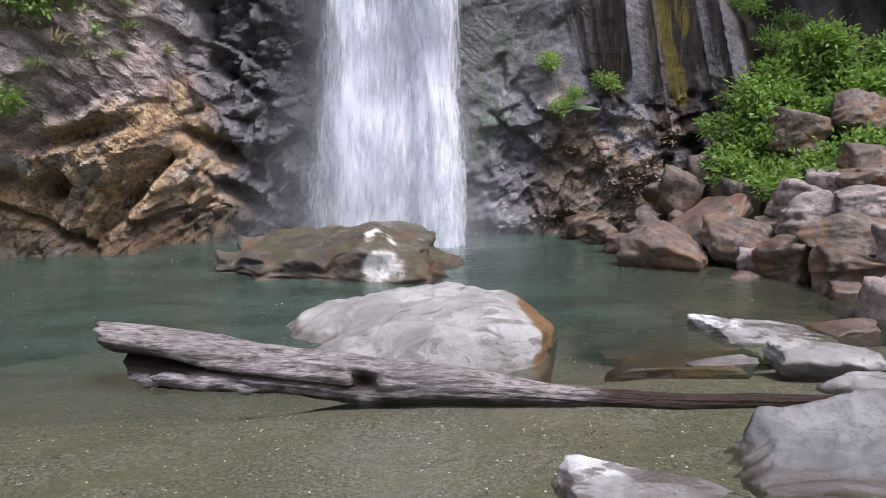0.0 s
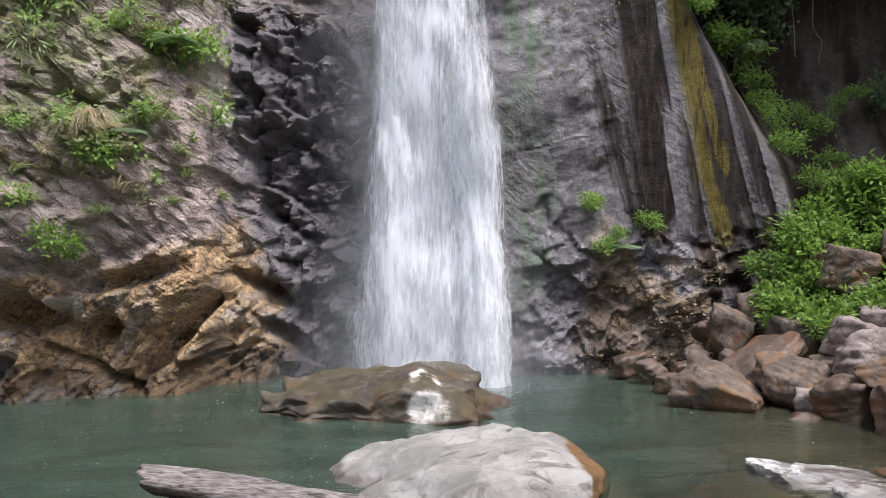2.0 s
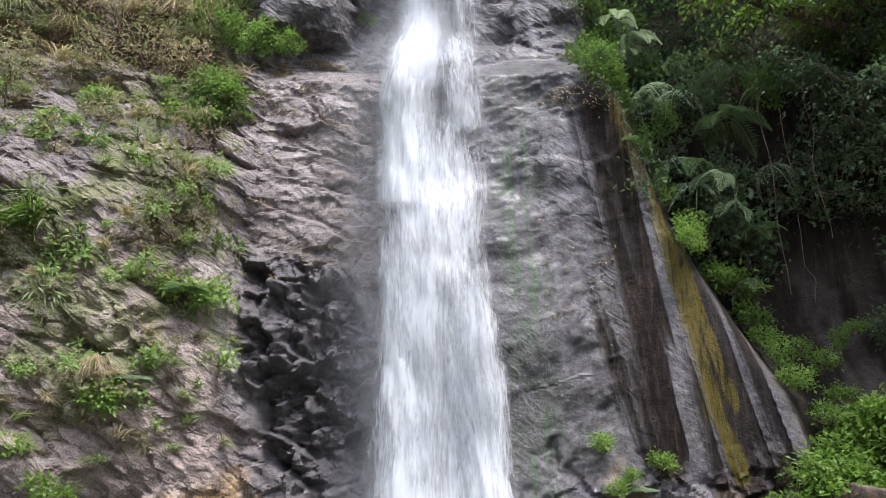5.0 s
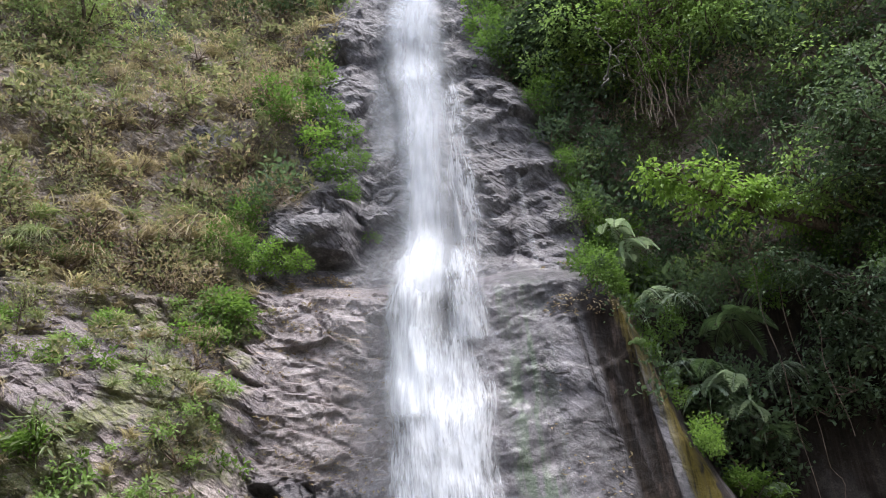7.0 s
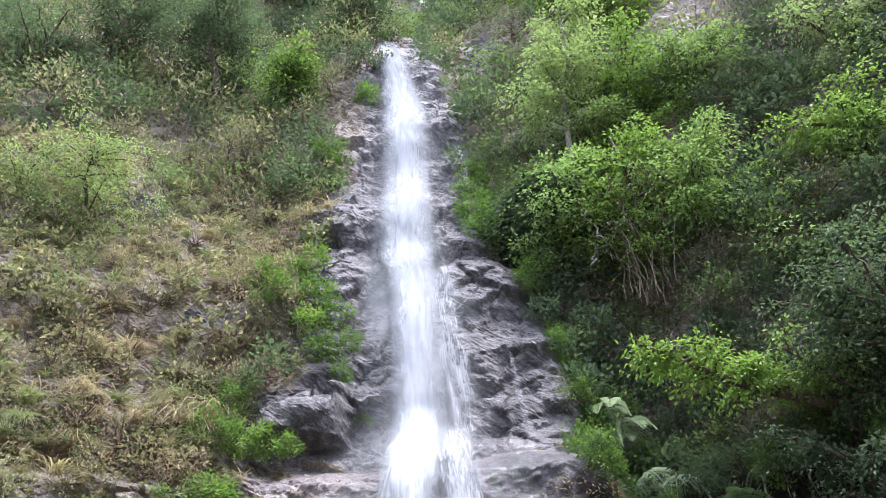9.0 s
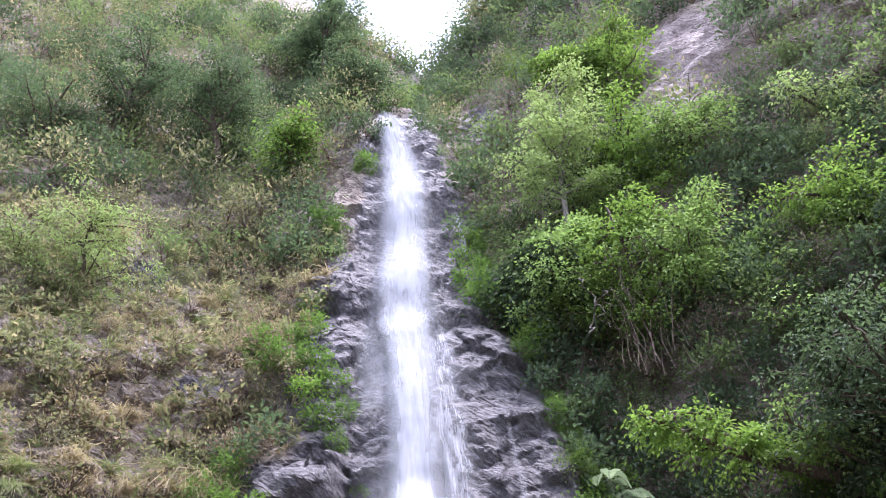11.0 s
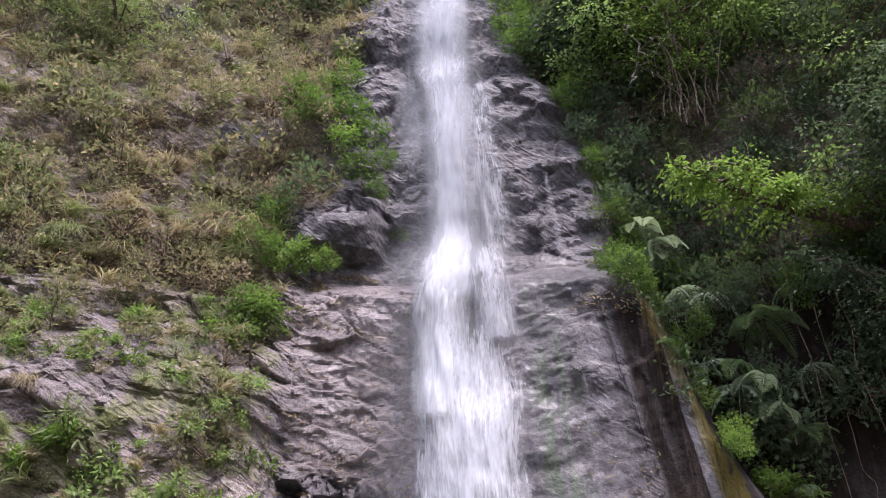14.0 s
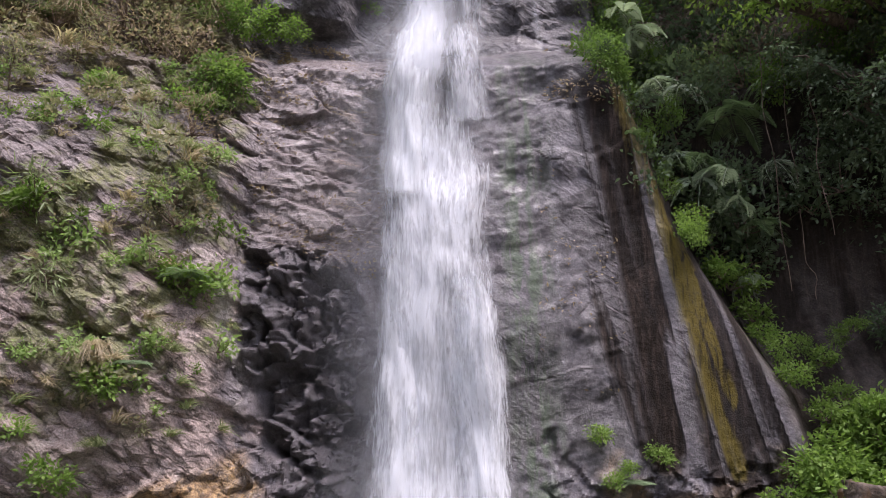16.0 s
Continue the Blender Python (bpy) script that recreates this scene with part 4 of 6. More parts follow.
# ---- the waterfall ----
def sheet(name, line, material, parent, seed, layers=2, gap=0.10, cols=26, rough=1.0, keep=False):
    """Layered sheets of falling water along a line of (x, out from the rock, z, half width), each sheet a part."""
    line = np.asarray(line, float)
    zs = np.linspace(line[0, 2], line[-1, 2], max(24, int(abs(line[0, 2] - line[-1, 2]) * 9)))
    order = np.argsort(line[:, 2])
    cx, out, hw = (np.interp(zs, line[order, 2], line[order, i]) for i in (0, 1, 3))
    fall = np.concatenate([[0], np.cumsum(np.abs(np.diff(zs)))])
    back = np.min([cliff_y(cx + d * hw, zs) for d in (-0.6, 0, 0.6)], axis=0)
    back = np.convolve(np.pad(back, 6, mode="edge"), np.ones(13) / 13, "valid")
    for k in range(layers):
        U, Z = np.meshgrid(np.linspace(-1, 1, cols), zs)
        wob = 1 + 0.10 * rough * vnoise(Z * 1.3, k * 3.1, seed=seed + k)
        X = cx[:, None] + U * hw[:, None] * wob + 0.03 * rough * vnoise(Z * 2.0, U * 3, seed=seed + 9 + k)
        Y = back[:, None] - out[:, None] * (1 - 0.45 * U * U) - k * gap - 0.06 * rough * fbm(U * 4 + k, Z * 1.6, seed=seed + 5)
        faces = grid_faces(len(zs), cols)
        me = mesh(name, np.stack([X, Y, Z], -1).reshape(-1, 3), faces, material)
        uv = np.stack([U * hw[:, None] + 3.7 * k + seed, np.broadcast_to(-fall[:, None], U.shape) + 1.7 * k], -1).reshape(-1, 2)
        me.uv_layers.new(name="UVMap").data.foreach_set("uv", uv[faces.ravel()].astype(np.float32).ravel())
        ends = smooth(fall / min(1.8, 0.35 * fall[-1])) * (1 if keep else smooth((fall[-1] - fall) / 0.3))
        values(me, "body", (1 - np.abs(U) ** 2.2) * ends[:, None])
        part(name, me, parent)


falls = thing("waterfall", (0, 0, 0), "tall white waterfall dropping down the cliff into the pool", "waterfall")
sheet("upper_stream", [(-1.88, 0.15, 27.1, 0.24), (-1.70, 0.15, 26.5, 0.34), (-1.34, 0.2, 25.2, 0.52), (-1.02, 0.2, 21.2, 0.72), (-1.04, 0.25, 18, 0.72), (-1.12, 0.25, 14.9, 0.80), (-1.05, 0.3, 13.7, 0.70)], FALL_MIST, falls, 1, 3)
sheet("middle_stream", [(-1.08, 0.25, 15.8, 0.66), (-1.10, 0.28, 14.8, 0.72), (-0.94, 0.35, 13.3, 0.58), (-0.92, 0.45, 11.5, 0.54), (-0.90, 0.55, 9.5, 0.54), (-0.92, 0.6, 8.3, 0.60), (-0.95, 0.7, 7.6, 0.6)], FALL_MIST, falls, 2, 3)
sheet("side_veil", [(-1.62, 0.15, 15.2, 0.62), (-1.70, 0.2, 13.8, 0.55), (-1.60, 0.2, 11.6, 0.4)], SPRAY, falls, 3, 2)
sheet("side_veil", [(-0.45, 0.2, 15.0, 0.42), (-0.30, 0.25, 12, 0.40), (-0.20, 0.3, 9.0, 0.5)], FALL_THIN, falls, 33, 1)
sheet("side_jet", [(-0.40, 0.4, 11.1, 0.10), (-0.33, 0.45, 9.2, 0.20)], FALL_MIST, falls, 34, 1, cols=9)
sheet("apron", [(-0.90, 0.6, 10.6, 0.36), (-0.96, 0.65, 9.2, 0.48), (-1.05, 0.75, 8.3, 0.58), (-1.10, 0.9, 7.1, 0.56), (-1.12, 0.95, 5.6, 0.50)], FALL_CORE, falls, 8, 2, cols=34)
sheet("apron", [(-0.40, 0.6, 9.6, 0.36), (-0.32, 0.65, 8.3, 0.46), (-0.28, 0.8, 6.8, 0.48)], FALL_THIN, falls, 18, 2, cols=26)
sheet("lower_fan", [(-0.80, 0.85, 8.1, 0.80), (-0.78, 0.85, 7.2, 0.88), (-0.75, 0.8, 5, 0.98), (-0.76, 0.7, 3.3, 1.06), (-0.78, 0.65, 1.7, 1.16), (-0.86, 0.6, -0.05, 1.26)], FALL_WATER, falls, 4, 2, cols=40, keep=True)
sheet("left_stream", [(-1.10, 0.9, 6.0, 0.46), (-1.18, 0.85, 4, 0.50), (-1.25, 0.8, 1.5, 0.56), (-1.25, 0.75, -0.05, 0.6)], FALL_WATER, falls, 6, 1, keep=True)
sheet("right_stream", [(-0.30, 0.95, 5.4, 0.42), (-0.22, 0.9, 4, 0.45), (-0.12, 0.8, 2, 0.46), (-0.06, 0.75, -0.05, 0.46)], FALL_WATER, falls, 5, 3, keep=True)
sheet("spray", [(-0.9, 1.1, 2.6, 1.3), (-0.9, 1.2, -0.02, 2.4)], SPRAY, falls, 7, 1, keep=True)
sheet("spray", [(-0.8, 1.6, 1.0, 1.4), (-0.8, 1.7, -0.02, 2.0)], SPRAY, falls, 9, 1, keep=True)
sheet("spray", [(-0.95, 0.7, 15.5, 1.1), (-0.85, 0.8, 11.5, 1.3), (-0.85, 0.9, 8.0, 1.5)], SPRAY, falls, 18, 1)
sheet("spray", [(-1.1, 1.0, 9.8, 1.2), (-1.15, 1.0, 7.5, 1.5), (-1.1, 1.0, 3.5, 1.4), (-1.1, 1.0, 0.5, 1.4)], SPRAY, falls, 17, 1)
sheet("spray", [(-1.0, 0.5, 24.0, 0.9), (-1.0, 0.6, 19.0, 1.1), (-1.1, 0.6, 14.0, 1.2)], SPRAY, falls, 19, 1)
sheet("foam", [(-0.75, 0.95, 0.22, 1.25), (-0.7, 1.25, 0.0, 1.5)], FALL_THIN, falls, 40, 1, cols=30, keep=True)
sheet("trickle", [(0.98, 0.04, 8.6, 0.03), (1.02, 0.05, 6, 0.035), (1.05, 0.05, 3, 0.05)], SPRAY, falls, 21, 1, cols=5, rough=0.3)
sheet("trickle", [(0.15, 0.05, 13.6, 0.05), (0.55, 0.06, 12.4, 0.05), (0.85, 0.08, 11.2, 0.06), (0.95, 0.1, 9.4, 0.08), (1.0, 0.06, 8.7, 0.06)], SPRAY, falls, 22, 1, cols=7, rough=0.8)
sheet("trickle", [(0.35, 0.1, 20.5, 0.12), (0.5, 0.1, 17.5, 0.14)], FALL_THIN, falls, 23, 1, cols=7)


# ---- stones ----
def stone_mesh(name, size, material, seed, planes=16, detail=5, rough=0.05, flat=0.0, sharp=34.0, pale=(), shape=None, block=False, stain=(), cuts=()):
    """A broken, worn boulder: a ball cut by slanting planes, then weathered. Size: half lengths."""
    g = np.random.default_rng(seed)
    bm = bmesh.new()
    bmesh.ops.create_icosphere(bm, subdivisions=detail, radius=1.0)
    d = np.array([v.co[:] for v in bm.verts])
    d /= np.linalg.norm(d, axis=1, keepdims=True)
    tri = np.array([[v.index for v in f.verts] for f in bm.faces])
    bm.free()
    nrm = g.normal(0, 1, (planes, 3))
    nrm /= np.linalg.norm(nrm, axis=1, keepdims=True)
    if block:
        axes = np.vstack([np.eye(3), -np.eye(3)]) + g.normal(0, 0.13, (6, 3))
        nrm = np.vstack([axes, nrm[:5]])
        nrm /= np.linalg.norm(nrm, axis=1, keepdims=True)
    if flat:
        nrm = np.vstack([nrm, [[0.12 * g.normal(), 0.12 * g.normal(), 1.0]]])
    off = g.uniform(0.55, 0.98, len(nrm))
    if block:
        off[:6], off[6:11] = g.uniform(0.72, 0.88, 6), g.uniform(0.85, 1.1, 5)
    if flat:
        off[-1] = flat
    for cx, cy, cz, deep in cuts:
        nrm = np.vstack([nrm, np.array([[cx, cy, cz]]) / np.linalg.norm([cx, cy, cz])])
        off = np.append(off, deep)
    dots = d @ nrm.T
    reach = np.where(dots > 0.05, off / np.maximum(dots, 0.05), 9.0)
    r = -np.log(np.exp(-sharp * reach).sum(1) + np.exp(-sharp * (1.4 if block else 1.12))) / sharp
    p = d * r[:, None]
    s = np.asarray(size, float)
    q = p * s
    r = 1 + rough * fbm(q[:, 0] * 2.2 / max(s), q[:, 1] * 2.2 / max(s), q[:, 2] * 2.2 / max(s), 5, seed) + 0.25 * rough * np.abs(vnoise(q[:, 0] * 6 + q[:, 2] * 9, q[:, 1] * 6, q[:, 2] * 10, seed + 3))
    q = q * r[:, None]
    a, b, w = q[:, 0] + 0.7 * q[:, 1], q[:, 2] * 1.6 + 0.5 * q[:, 1] - 0.3 * q[:, 0], max(s)
    q = q * (1 + rough * (0.9 * plates(a * 1.6 / w, b * 2.2 / w, seed + 21) + 0.55 * plates(a * 4 / w, b * 6 / w, seed + 22) + 0.3 * plates(a * 9 / w, b * 13 / w, seed + 23)))[:, None]
    if shape:
        q = shape(q)
    me = mesh(name, q, tri, material)
    if pale:
        d = 9
        for px, py, pz, pr in pale:
            d = np.minimum(d, np.sqrt(((q - [px, py, pz]) ** 2).sum(1)) / pr)
        d = d + 0.22 * fbm(q[:, 0] * 5, q[:, 1] * 5, q[:, 2] * 5, 4, seed)
        values(me, "pale", smooth((1 - d) / 0.15))
    if stain:
        sx, sy, sz, reach = stain
        s = q[:, 0] * sx + q[:, 1] * sy + q[:, 2] * sz - reach + 0.07 * fbm(q[:, 0] * 4, q[:, 1] * 4, q[:, 2] * 4, 4, seed + 9)
        values(me, "stain", smooth(s / 0.04))
    return me


def stone(name, at, size, material, seed, label, turn=0.0, tip=(0, 0), group="", **more):
    ob = new(name, stone_mesh(name, size, material, seed, **more))
    ob.matrix_basis = pose(*at, tip[0], tip[1], turn)
    return tagged(ob, label, "rock", group)
def low_slab(q):
    """Sloping, gently dished top; thins out to the right."""
    x, y, z = q.T
    up = np.clip(z, 0, None)
    z = z + smooth(up / 0.2) * (0.04 * np.sin(2.6 * x + 0.5) + 0.06 * fbm(x * 1.6, y * 2.2, seed=52) + 0.09 * plates(x * 1.5 + y, y * 2.2, 53) + 0.03 * plates(x * 5, y * 6, 54)) - smooth(up / 0.2) * 0.16 * smooth((x - 0.4) / 0.9) - 0.10 * smooth(up / 0.2) * smooth((-0.5 - x) / 0.9)
    return np.stack([x, y, z], 1)


def domed(q):
    """A dome towards one end of a lower, ledged shelf."""
    x, y, z = q.T
    up = smooth(np.clip(z, 0, None) / 0.25)
    z = z + up * (0.17 * np.exp(-((x - 0.55) / 0.42) ** 2 - ((y + 0.1) / 0.6) ** 2) - 0.04 * smooth((-0.1 - x) / 0.8) + 0.05 * fbm(x * 2.5, y * 3.5, seed=53) + 0.03 * plates(x * 4, y * 5, 55))
    z = z - up * 0.07 * smooth((0.1 - x) / 0.1) * smooth((-0.45 - y - 0.15 * x) / 0.06)
    return np.stack([x, y, z], 1)


stone("boulder", (-0.12, 6.72, -0.06), (1.66, 1.05, 0.47), GREY_STONE, 3, "large smooth grey boulder lying in the shallow pool behind the log", 6, flat=0.80, planes=14, rough=0.04, shape=low_slab, detail=6, stain=(1.0, 0.10, -0.55, 0.62))
stone("boulder", (-1.22, 9.60, -0.03), (1.52, 1.0, 0.54), MOSS_STONE, 8, "broad mossy brown boulder with white patches standing in the pool", -4, cuts=((0.0, -1.0, 0.10, 0.74), (0.02, -0.10, 1.0, 0.66), (-0.7, -0.7, 0.1, 0.86)), planes=20, rough=0.12, sharp=60.0, block=True, detail=6, pale=((0.56, -0.42, 0.52, 0.20), (0.61, -0.80, 0.17, 0.25)), shape=domed, stain=(0.0, -0.5, -1.0, 0.34))
# x, y, z, half lengths, turn, tip, stone, seed, label
BIG = [
    (2.72, 6.86, -0.05, (0.56, 0.30, 0.11), 5, (3, 4), PATCHED_STONE, 21, "long flat pale slab of rock lying half in the shallow water"),
    (2.10, 6.86, -0.13, (0.42, 0.30, 0.10), 8, (0, -3), WET_STONE, 30, "dark wet slab under shallow water"),
    (2.10, 6.10, -0.03, (0.27, 0.08, 0.06), -3, (4, -6), GREY_STONE, 22, "thin pale slab just above the water"),
    (1.78, 6.28, -0.10, (0.44, 0.26, 0.08), -3, (0, -4), WET_STONE, 31, "dark wet slab under shallow water"),
    (2.86, 5.98, 0.02, (0.42, 0.20, 0.13), 3, (12, 2), GREY_STONE, 23, "grey squared block of rock at the edge of the water"),
    (3.46, 7.00, -0.03, (0.26, 0.16, 0.08), 8, (0, -4), BROWN_STONE, 24, "low brown rock beside the flat slabs"),
    (3.10, 5.42, -0.02, (0.42, 0.22, 0.12), 3, (6, 2), GREY_STONE, 25, "pale flat rock lying by the water"),
    (2.34, 4.12, -0.17, (1.05, 0.58, 0.34), 14, (6, -9), SLATE_STONE, 26, "big angular grey rock with a dark broken face on the bank"),
]
BIG += [
    (1.12, 3.97, -0.09, (0.58, 0.20, 0.13), -14, (0, 5), PATCHED_STONE, 27, "low grey and white rock with small puddles on it"),
    (1.32, 4.66, -0.12, (0.24, 0.15, 0.07), 0, (0, 4), WET_STONE, 28, "brown stone under shallow water"),
    (1.45, 6.50, -0.10, (0.22, 0.08, 0.05), 10, (0, 0), BROWN_STONE, 29, "brown stone under shallow water"),
    (2.55, 5.62, -0.14, (0.40, 0.14, 0.06), 4, (0, 0), MOSS_STONE, 32, "dark mossy slab under shallow water"),
    (1.75, 8.10, -0.20, (0.45, 0.22, 0.09), 4, (0, 0), WET_STONE, 33, "dark slab under the water of the pool"),
    (2.75, 8.30, -0.22, (0.55, 0.3, 0.12), -8, (0, 0), WET_STONE, 34, "dark slab under the water of the pool"),
    (3.30, 7.80, -0.18, (0.45, 0.3, 0.12), 12, (0, 0), BROWN_STONE, 35, "brown slab under the water of the pool"),
]


def stepped(q):
    """Thin broken layers across the top."""
    x, y, z = q.T
    k = (0.45 * x + 1.3 * y + 0.10 * plates(x * 4, y * 6, 81)) * 5.5
    return np.stack([x, y, z - smooth((z - 0.05) / 0.08) * (0.035 * (k - np.floor(k)) + 0.014 * plates(x * 7, y * 9, 82) + 0.008 * plates(x * 16, y * 22, 83))], 1)


MORE = {26: {"cuts": ((-0.88, -0.42, 0.22, 0.56), (0.10, -0.42, 0.90, 0.54), (0.0, -1.0, 0.0, 0.62), (-0.40, -0.72, 0.58, 0.62)), "shape": stepped, "rough": 0.08, "sharp": 220.0}, 23: {"shape": stepped}, 21: {"shape": stepped}}
for bx, by, bz, half, turn, tip, kind, seed, label in BIG:
    stone("flat_rock", (bx, by, bz), tuple(h * 1.18 for h in half), kind, seed, label, turn, tip, "rocks at the water's edge", **{"detail": 6 if half[0] > 0.5 else 5, "planes": 9, "rough": 0.07, "sharp": 130.0, "block": True, **MORE.get(seed, {})})
# x, y, z, half width, half height, lean, stone
PILE = [
    (2.66, 9.90, 0.05, 0.50, 0.32, 20, "b"), (2.73, 11.2, 0.37, 0.18, 0.13, 5, "b"), (2.51, 10.8, 0.22, 0.17, 0.13, -10, "w"), (2.23, 10.6, 0.12, 0.17, 0.11, 0, "b"),
    (2.14, 11.3, 0.16, 0.22, 0.13, 14, "w"), (1.92, 11.6, 0.2, 0.22, 0.14, -6, "w"), (3.15, 11.3, 0.66, 0.28, 0.32, 12, "b"), (3.57, 11.6, 0.94, 0.27, 0.2, 0, "d"),
    (3.36, 10.5, 0.38, 0.48, 0.17, -30, "w"), (3.78, 10.7, 0.58, 0.27, 0.31, 10, "m"), (3.59, 9.90, 0.27, 0.44, 0.30, 32, "b"), (3.63, 9.50, 0.08, 0.25, 0.18, 0, "g"),
]
PILE += [
    (3.91, 9.20, 0.15, 0.37, 0.28, -8, "w"), (4.29, 9.60, 0.53, 0.40, 0.28, 8, "g"), (4.21, 10.0, 0.72, 0.32, 0.24, 20, "g"), (4.65, 10.2, 0.9, 0.28, 0.2, -5, "g"),
    (4.38, 8.90, 0.50, 0.50, 0.19, 3, "d"), (4.19, 8.50, 0.15, 0.40, 0.27, 4, "w"), (4.75, 9.40, 0.76, 0.35, 0.21, -4, "g"), (5.0, 9.9, 1.03, 0.32, 0.19, 10, "d"),
    (5.04, 10.2, 1.22, 0.24, 0.17, 0, "d"), (4.61, 11.2, 1.46, 0.36, 0.31, 12, "b"), (5.35, 11.2, 1.66, 0.4, 0.28, -8, "b"), (3.92, 7.3, 0.04, 0.24, 0.34, 6, "g"),
]
PILE += [
    (4.9, 8.1, 0.35, 0.5, 0.35, 0, "g"), (5.5, 9.0, 0.9, 0.5, 0.35, 10, "b"), (4.55, 7.0, 0.2, 0.42, 0.3, -10, "g"), (3.05, 10.75, 0.35, 0.16, 0.12, 0, "b"), (2.95, 11.6, 0.62, 0.2, 0.15, 9, "w"),
    (3.9, 9.9, 0.42, 0.18, 0.13, 0, "d"), (4.0, 8.15, 0.02, 0.2, 0.13, 0, "w"), (3.3, 9.2, -0.05, 0.2, 0.1, 0, "w"), (2.4, 10.2, 0.0, 0.14, 0.09, 0, "w"),
]
KINDS = {"b": (BROWN_STONE, "brown angular boulder in the rock pile beside the pool"), "w": (WET_STONE, "dark wet boulder at the foot of the rock pile"), "g": (PINK_STONE, "pale pinkish boulder lying in the rock pile"), "m": (MOSS_STONE, "mossy boulder wedged in the rock pile"), "d": (BROWN_STONE, "dull brown slab resting on the rock pile")}
for i, (bx, by, bz, bw, bh, lean, kind) in enumerate(PILE):
    mat, label = KINDS[kind]
    stone("boulder", (bx, by, bz), (bw * 1.12, bw * 0.9, bh * 1.15), mat, 60 + i, label, (i * 37) % 50 - 25, (8, lean), "boulders of the pile", detail=5 if bw > 0.3 else 4, planes=9, rough=0.09, sharp=110.0, block=i % 3 != 1)


# ---- the log ----
def make_hollow(P, cx, cy, cz, g):
    """Rings that lead from the broken end into the hollow heart, innermost first."""
    rings = []
    for deep, small in ((0.9, 0.05), (0.7, 0.45), (0.3, 0.74), (0.03, 0.86)):
        c = np.array([cx[0] + deep, np.interp(deep / 5, g, cy), np.interp(deep / 5, g, cz)])
        rings.append(c + (P[0] - np.array([cx[0], cy[0], cz[0]])) * small)
    return rings


def make_log():
    g = np.linspace(0, 1, 150)
    sides = 64
    cx = np.interp(g, [0, 1], [-2.22, 2.75])
    cy = np.interp(g, [0, 0.35, 0.60, 0.8, 1], [5.66, 5.46, 5.36, 5.30, 5.33])
    cz = np.interp(g, [0, 0.10, 0.25, 0.38, 0.50, 0.58, 0.66, 0.75, 1], [0.225, 0.185, 0.135, 0.095, 0.055, 0.020, -0.005, -0.02, -0.035])
    r = np.interp(g, [0, 0.06, 0.2, 0.34, 0.46, 0.58, 0.66, 0.85, 1], [0.205, 0.205, 0.165, 0.155, 0.125, 0.075, 0.066, 0.066, 0.05])
    a = np.linspace(0, 2 * np.pi, sides, endpoint=False)
    G, A = np.meshgrid(g, a, indexing="ij")
    swing = lambda d: (d + np.pi) % (2 * np.pi) - np.pi
    R = np.repeat(r[:, None], sides, 1)
    # split along the front that opens into a hollow jaw at the broken end
    mouth = smooth((0.30 - G) / 0.28)
    wide = 0.07 + 0.45 * smooth((0.15 - G) / 0.13)
    R = R * (1 - (0.25 + 0.72 * mouth) * smooth((0.42 - G) / 0.1) * np.exp(-(swing(A - 0.06 - 0.5 * G) / wide) ** 4))
    # knot hole with a raised rim
    d2 = ((G - 0.342) / 0.016) ** 2 + (swing(A + 0.12) / 0.42) ** 2
    R = R * (1 + 0.22 * np.exp(-d2 / 4.5) - 0.85 * np.exp(-(d2 ** 1.5)))
    X, Y, Z = G * 5, np.cos(A), np.sin(A)
    R = R * (1 + 0.17 * fbm(X * 1.7, Y * 1.2, Z * 1.2, 4, 71) + 0.07 * fbm(X * 1.8, Y * 5, Z * 5, 4, 72)) - 0.012 * np.abs(vnoise(X * 0.9, Y * 9, Z * 9, 73)) - 0.012 * smooth(3 * vnoise(X * 0.7, Y * 3.5, Z * 3.5, 76) - 1)
    reach = 0.20 * smooth((0.10 - G) / 0.1) * (0.9 * (Z + 0.4) - 0.5 * np.abs(fbm(A * 1.5, 2.0, seed=74)))
    P = np.stack([cx[:, None] + reach, cy[:, None] - R * np.cos(A), cz[:, None] - R * np.sin(A) + 0.0 * G], -1)
    side = swing(A - 0.06 - 0.5 * G)
    # Hollow, split and knot hole: rotten wood, coloured darker for the shade inside.
    rot_wet_shade = np.maximum(smooth((0.42 - G) / 0.1) * np.exp(-(side / (wide * 1.25)) ** 8), np.exp(-((d2 / 1.3) ** 3)))
    # Tail and waterline: dark wet wood.
    rot_wet_shade = np.maximum(rot_wet_shade, 0.95 * smooth((G - 0.63 + 0.03 * fbm(A, G * 20, seed=77)) / 0.03))
    rot_wet_shade = np.maximum(rot_wet_shade, 0.75 * smooth((0.045 + 0.03 * fbm(G * 40, A * 2, seed=75) + 0.08 * smooth((G - 0.62) / 0.06) - P[..., 2]) / 0.05))
    rot_wet_shade = np.concatenate([np.ones((4, sides)), rot_wet_shade])
    P = np.concatenate([np.stack(make_hollow(P, cx, cy, cz, g)), P])
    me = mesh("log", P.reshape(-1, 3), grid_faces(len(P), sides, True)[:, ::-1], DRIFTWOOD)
    values(me, "rot_wet_shade", rot_wet_shade)
    log = tagged(new("log", me), "long grey weathered driftwood log, split and hollow at its broken end", "log")
    # splinters along the split
    for x0, x1, y0, z0, z1, thick, seed in ((-1.98, -1.15, 5.47, 0.09, 0.055, 0.055, 78), (-2.16, -1.75, 5.52, 0.09, 0.06, 0.045, 79)):
        t = np.linspace(0, 1, 26)
        line = np.stack([x0 + t * (x1 - x0), y0 - 0.05 * t + 0.02 * vnoise(t * 4, 0, seed=seed), z0 + t * (z1 - z0) + 0.02 * vnoise(t * 5, 3, seed=seed)], 1)
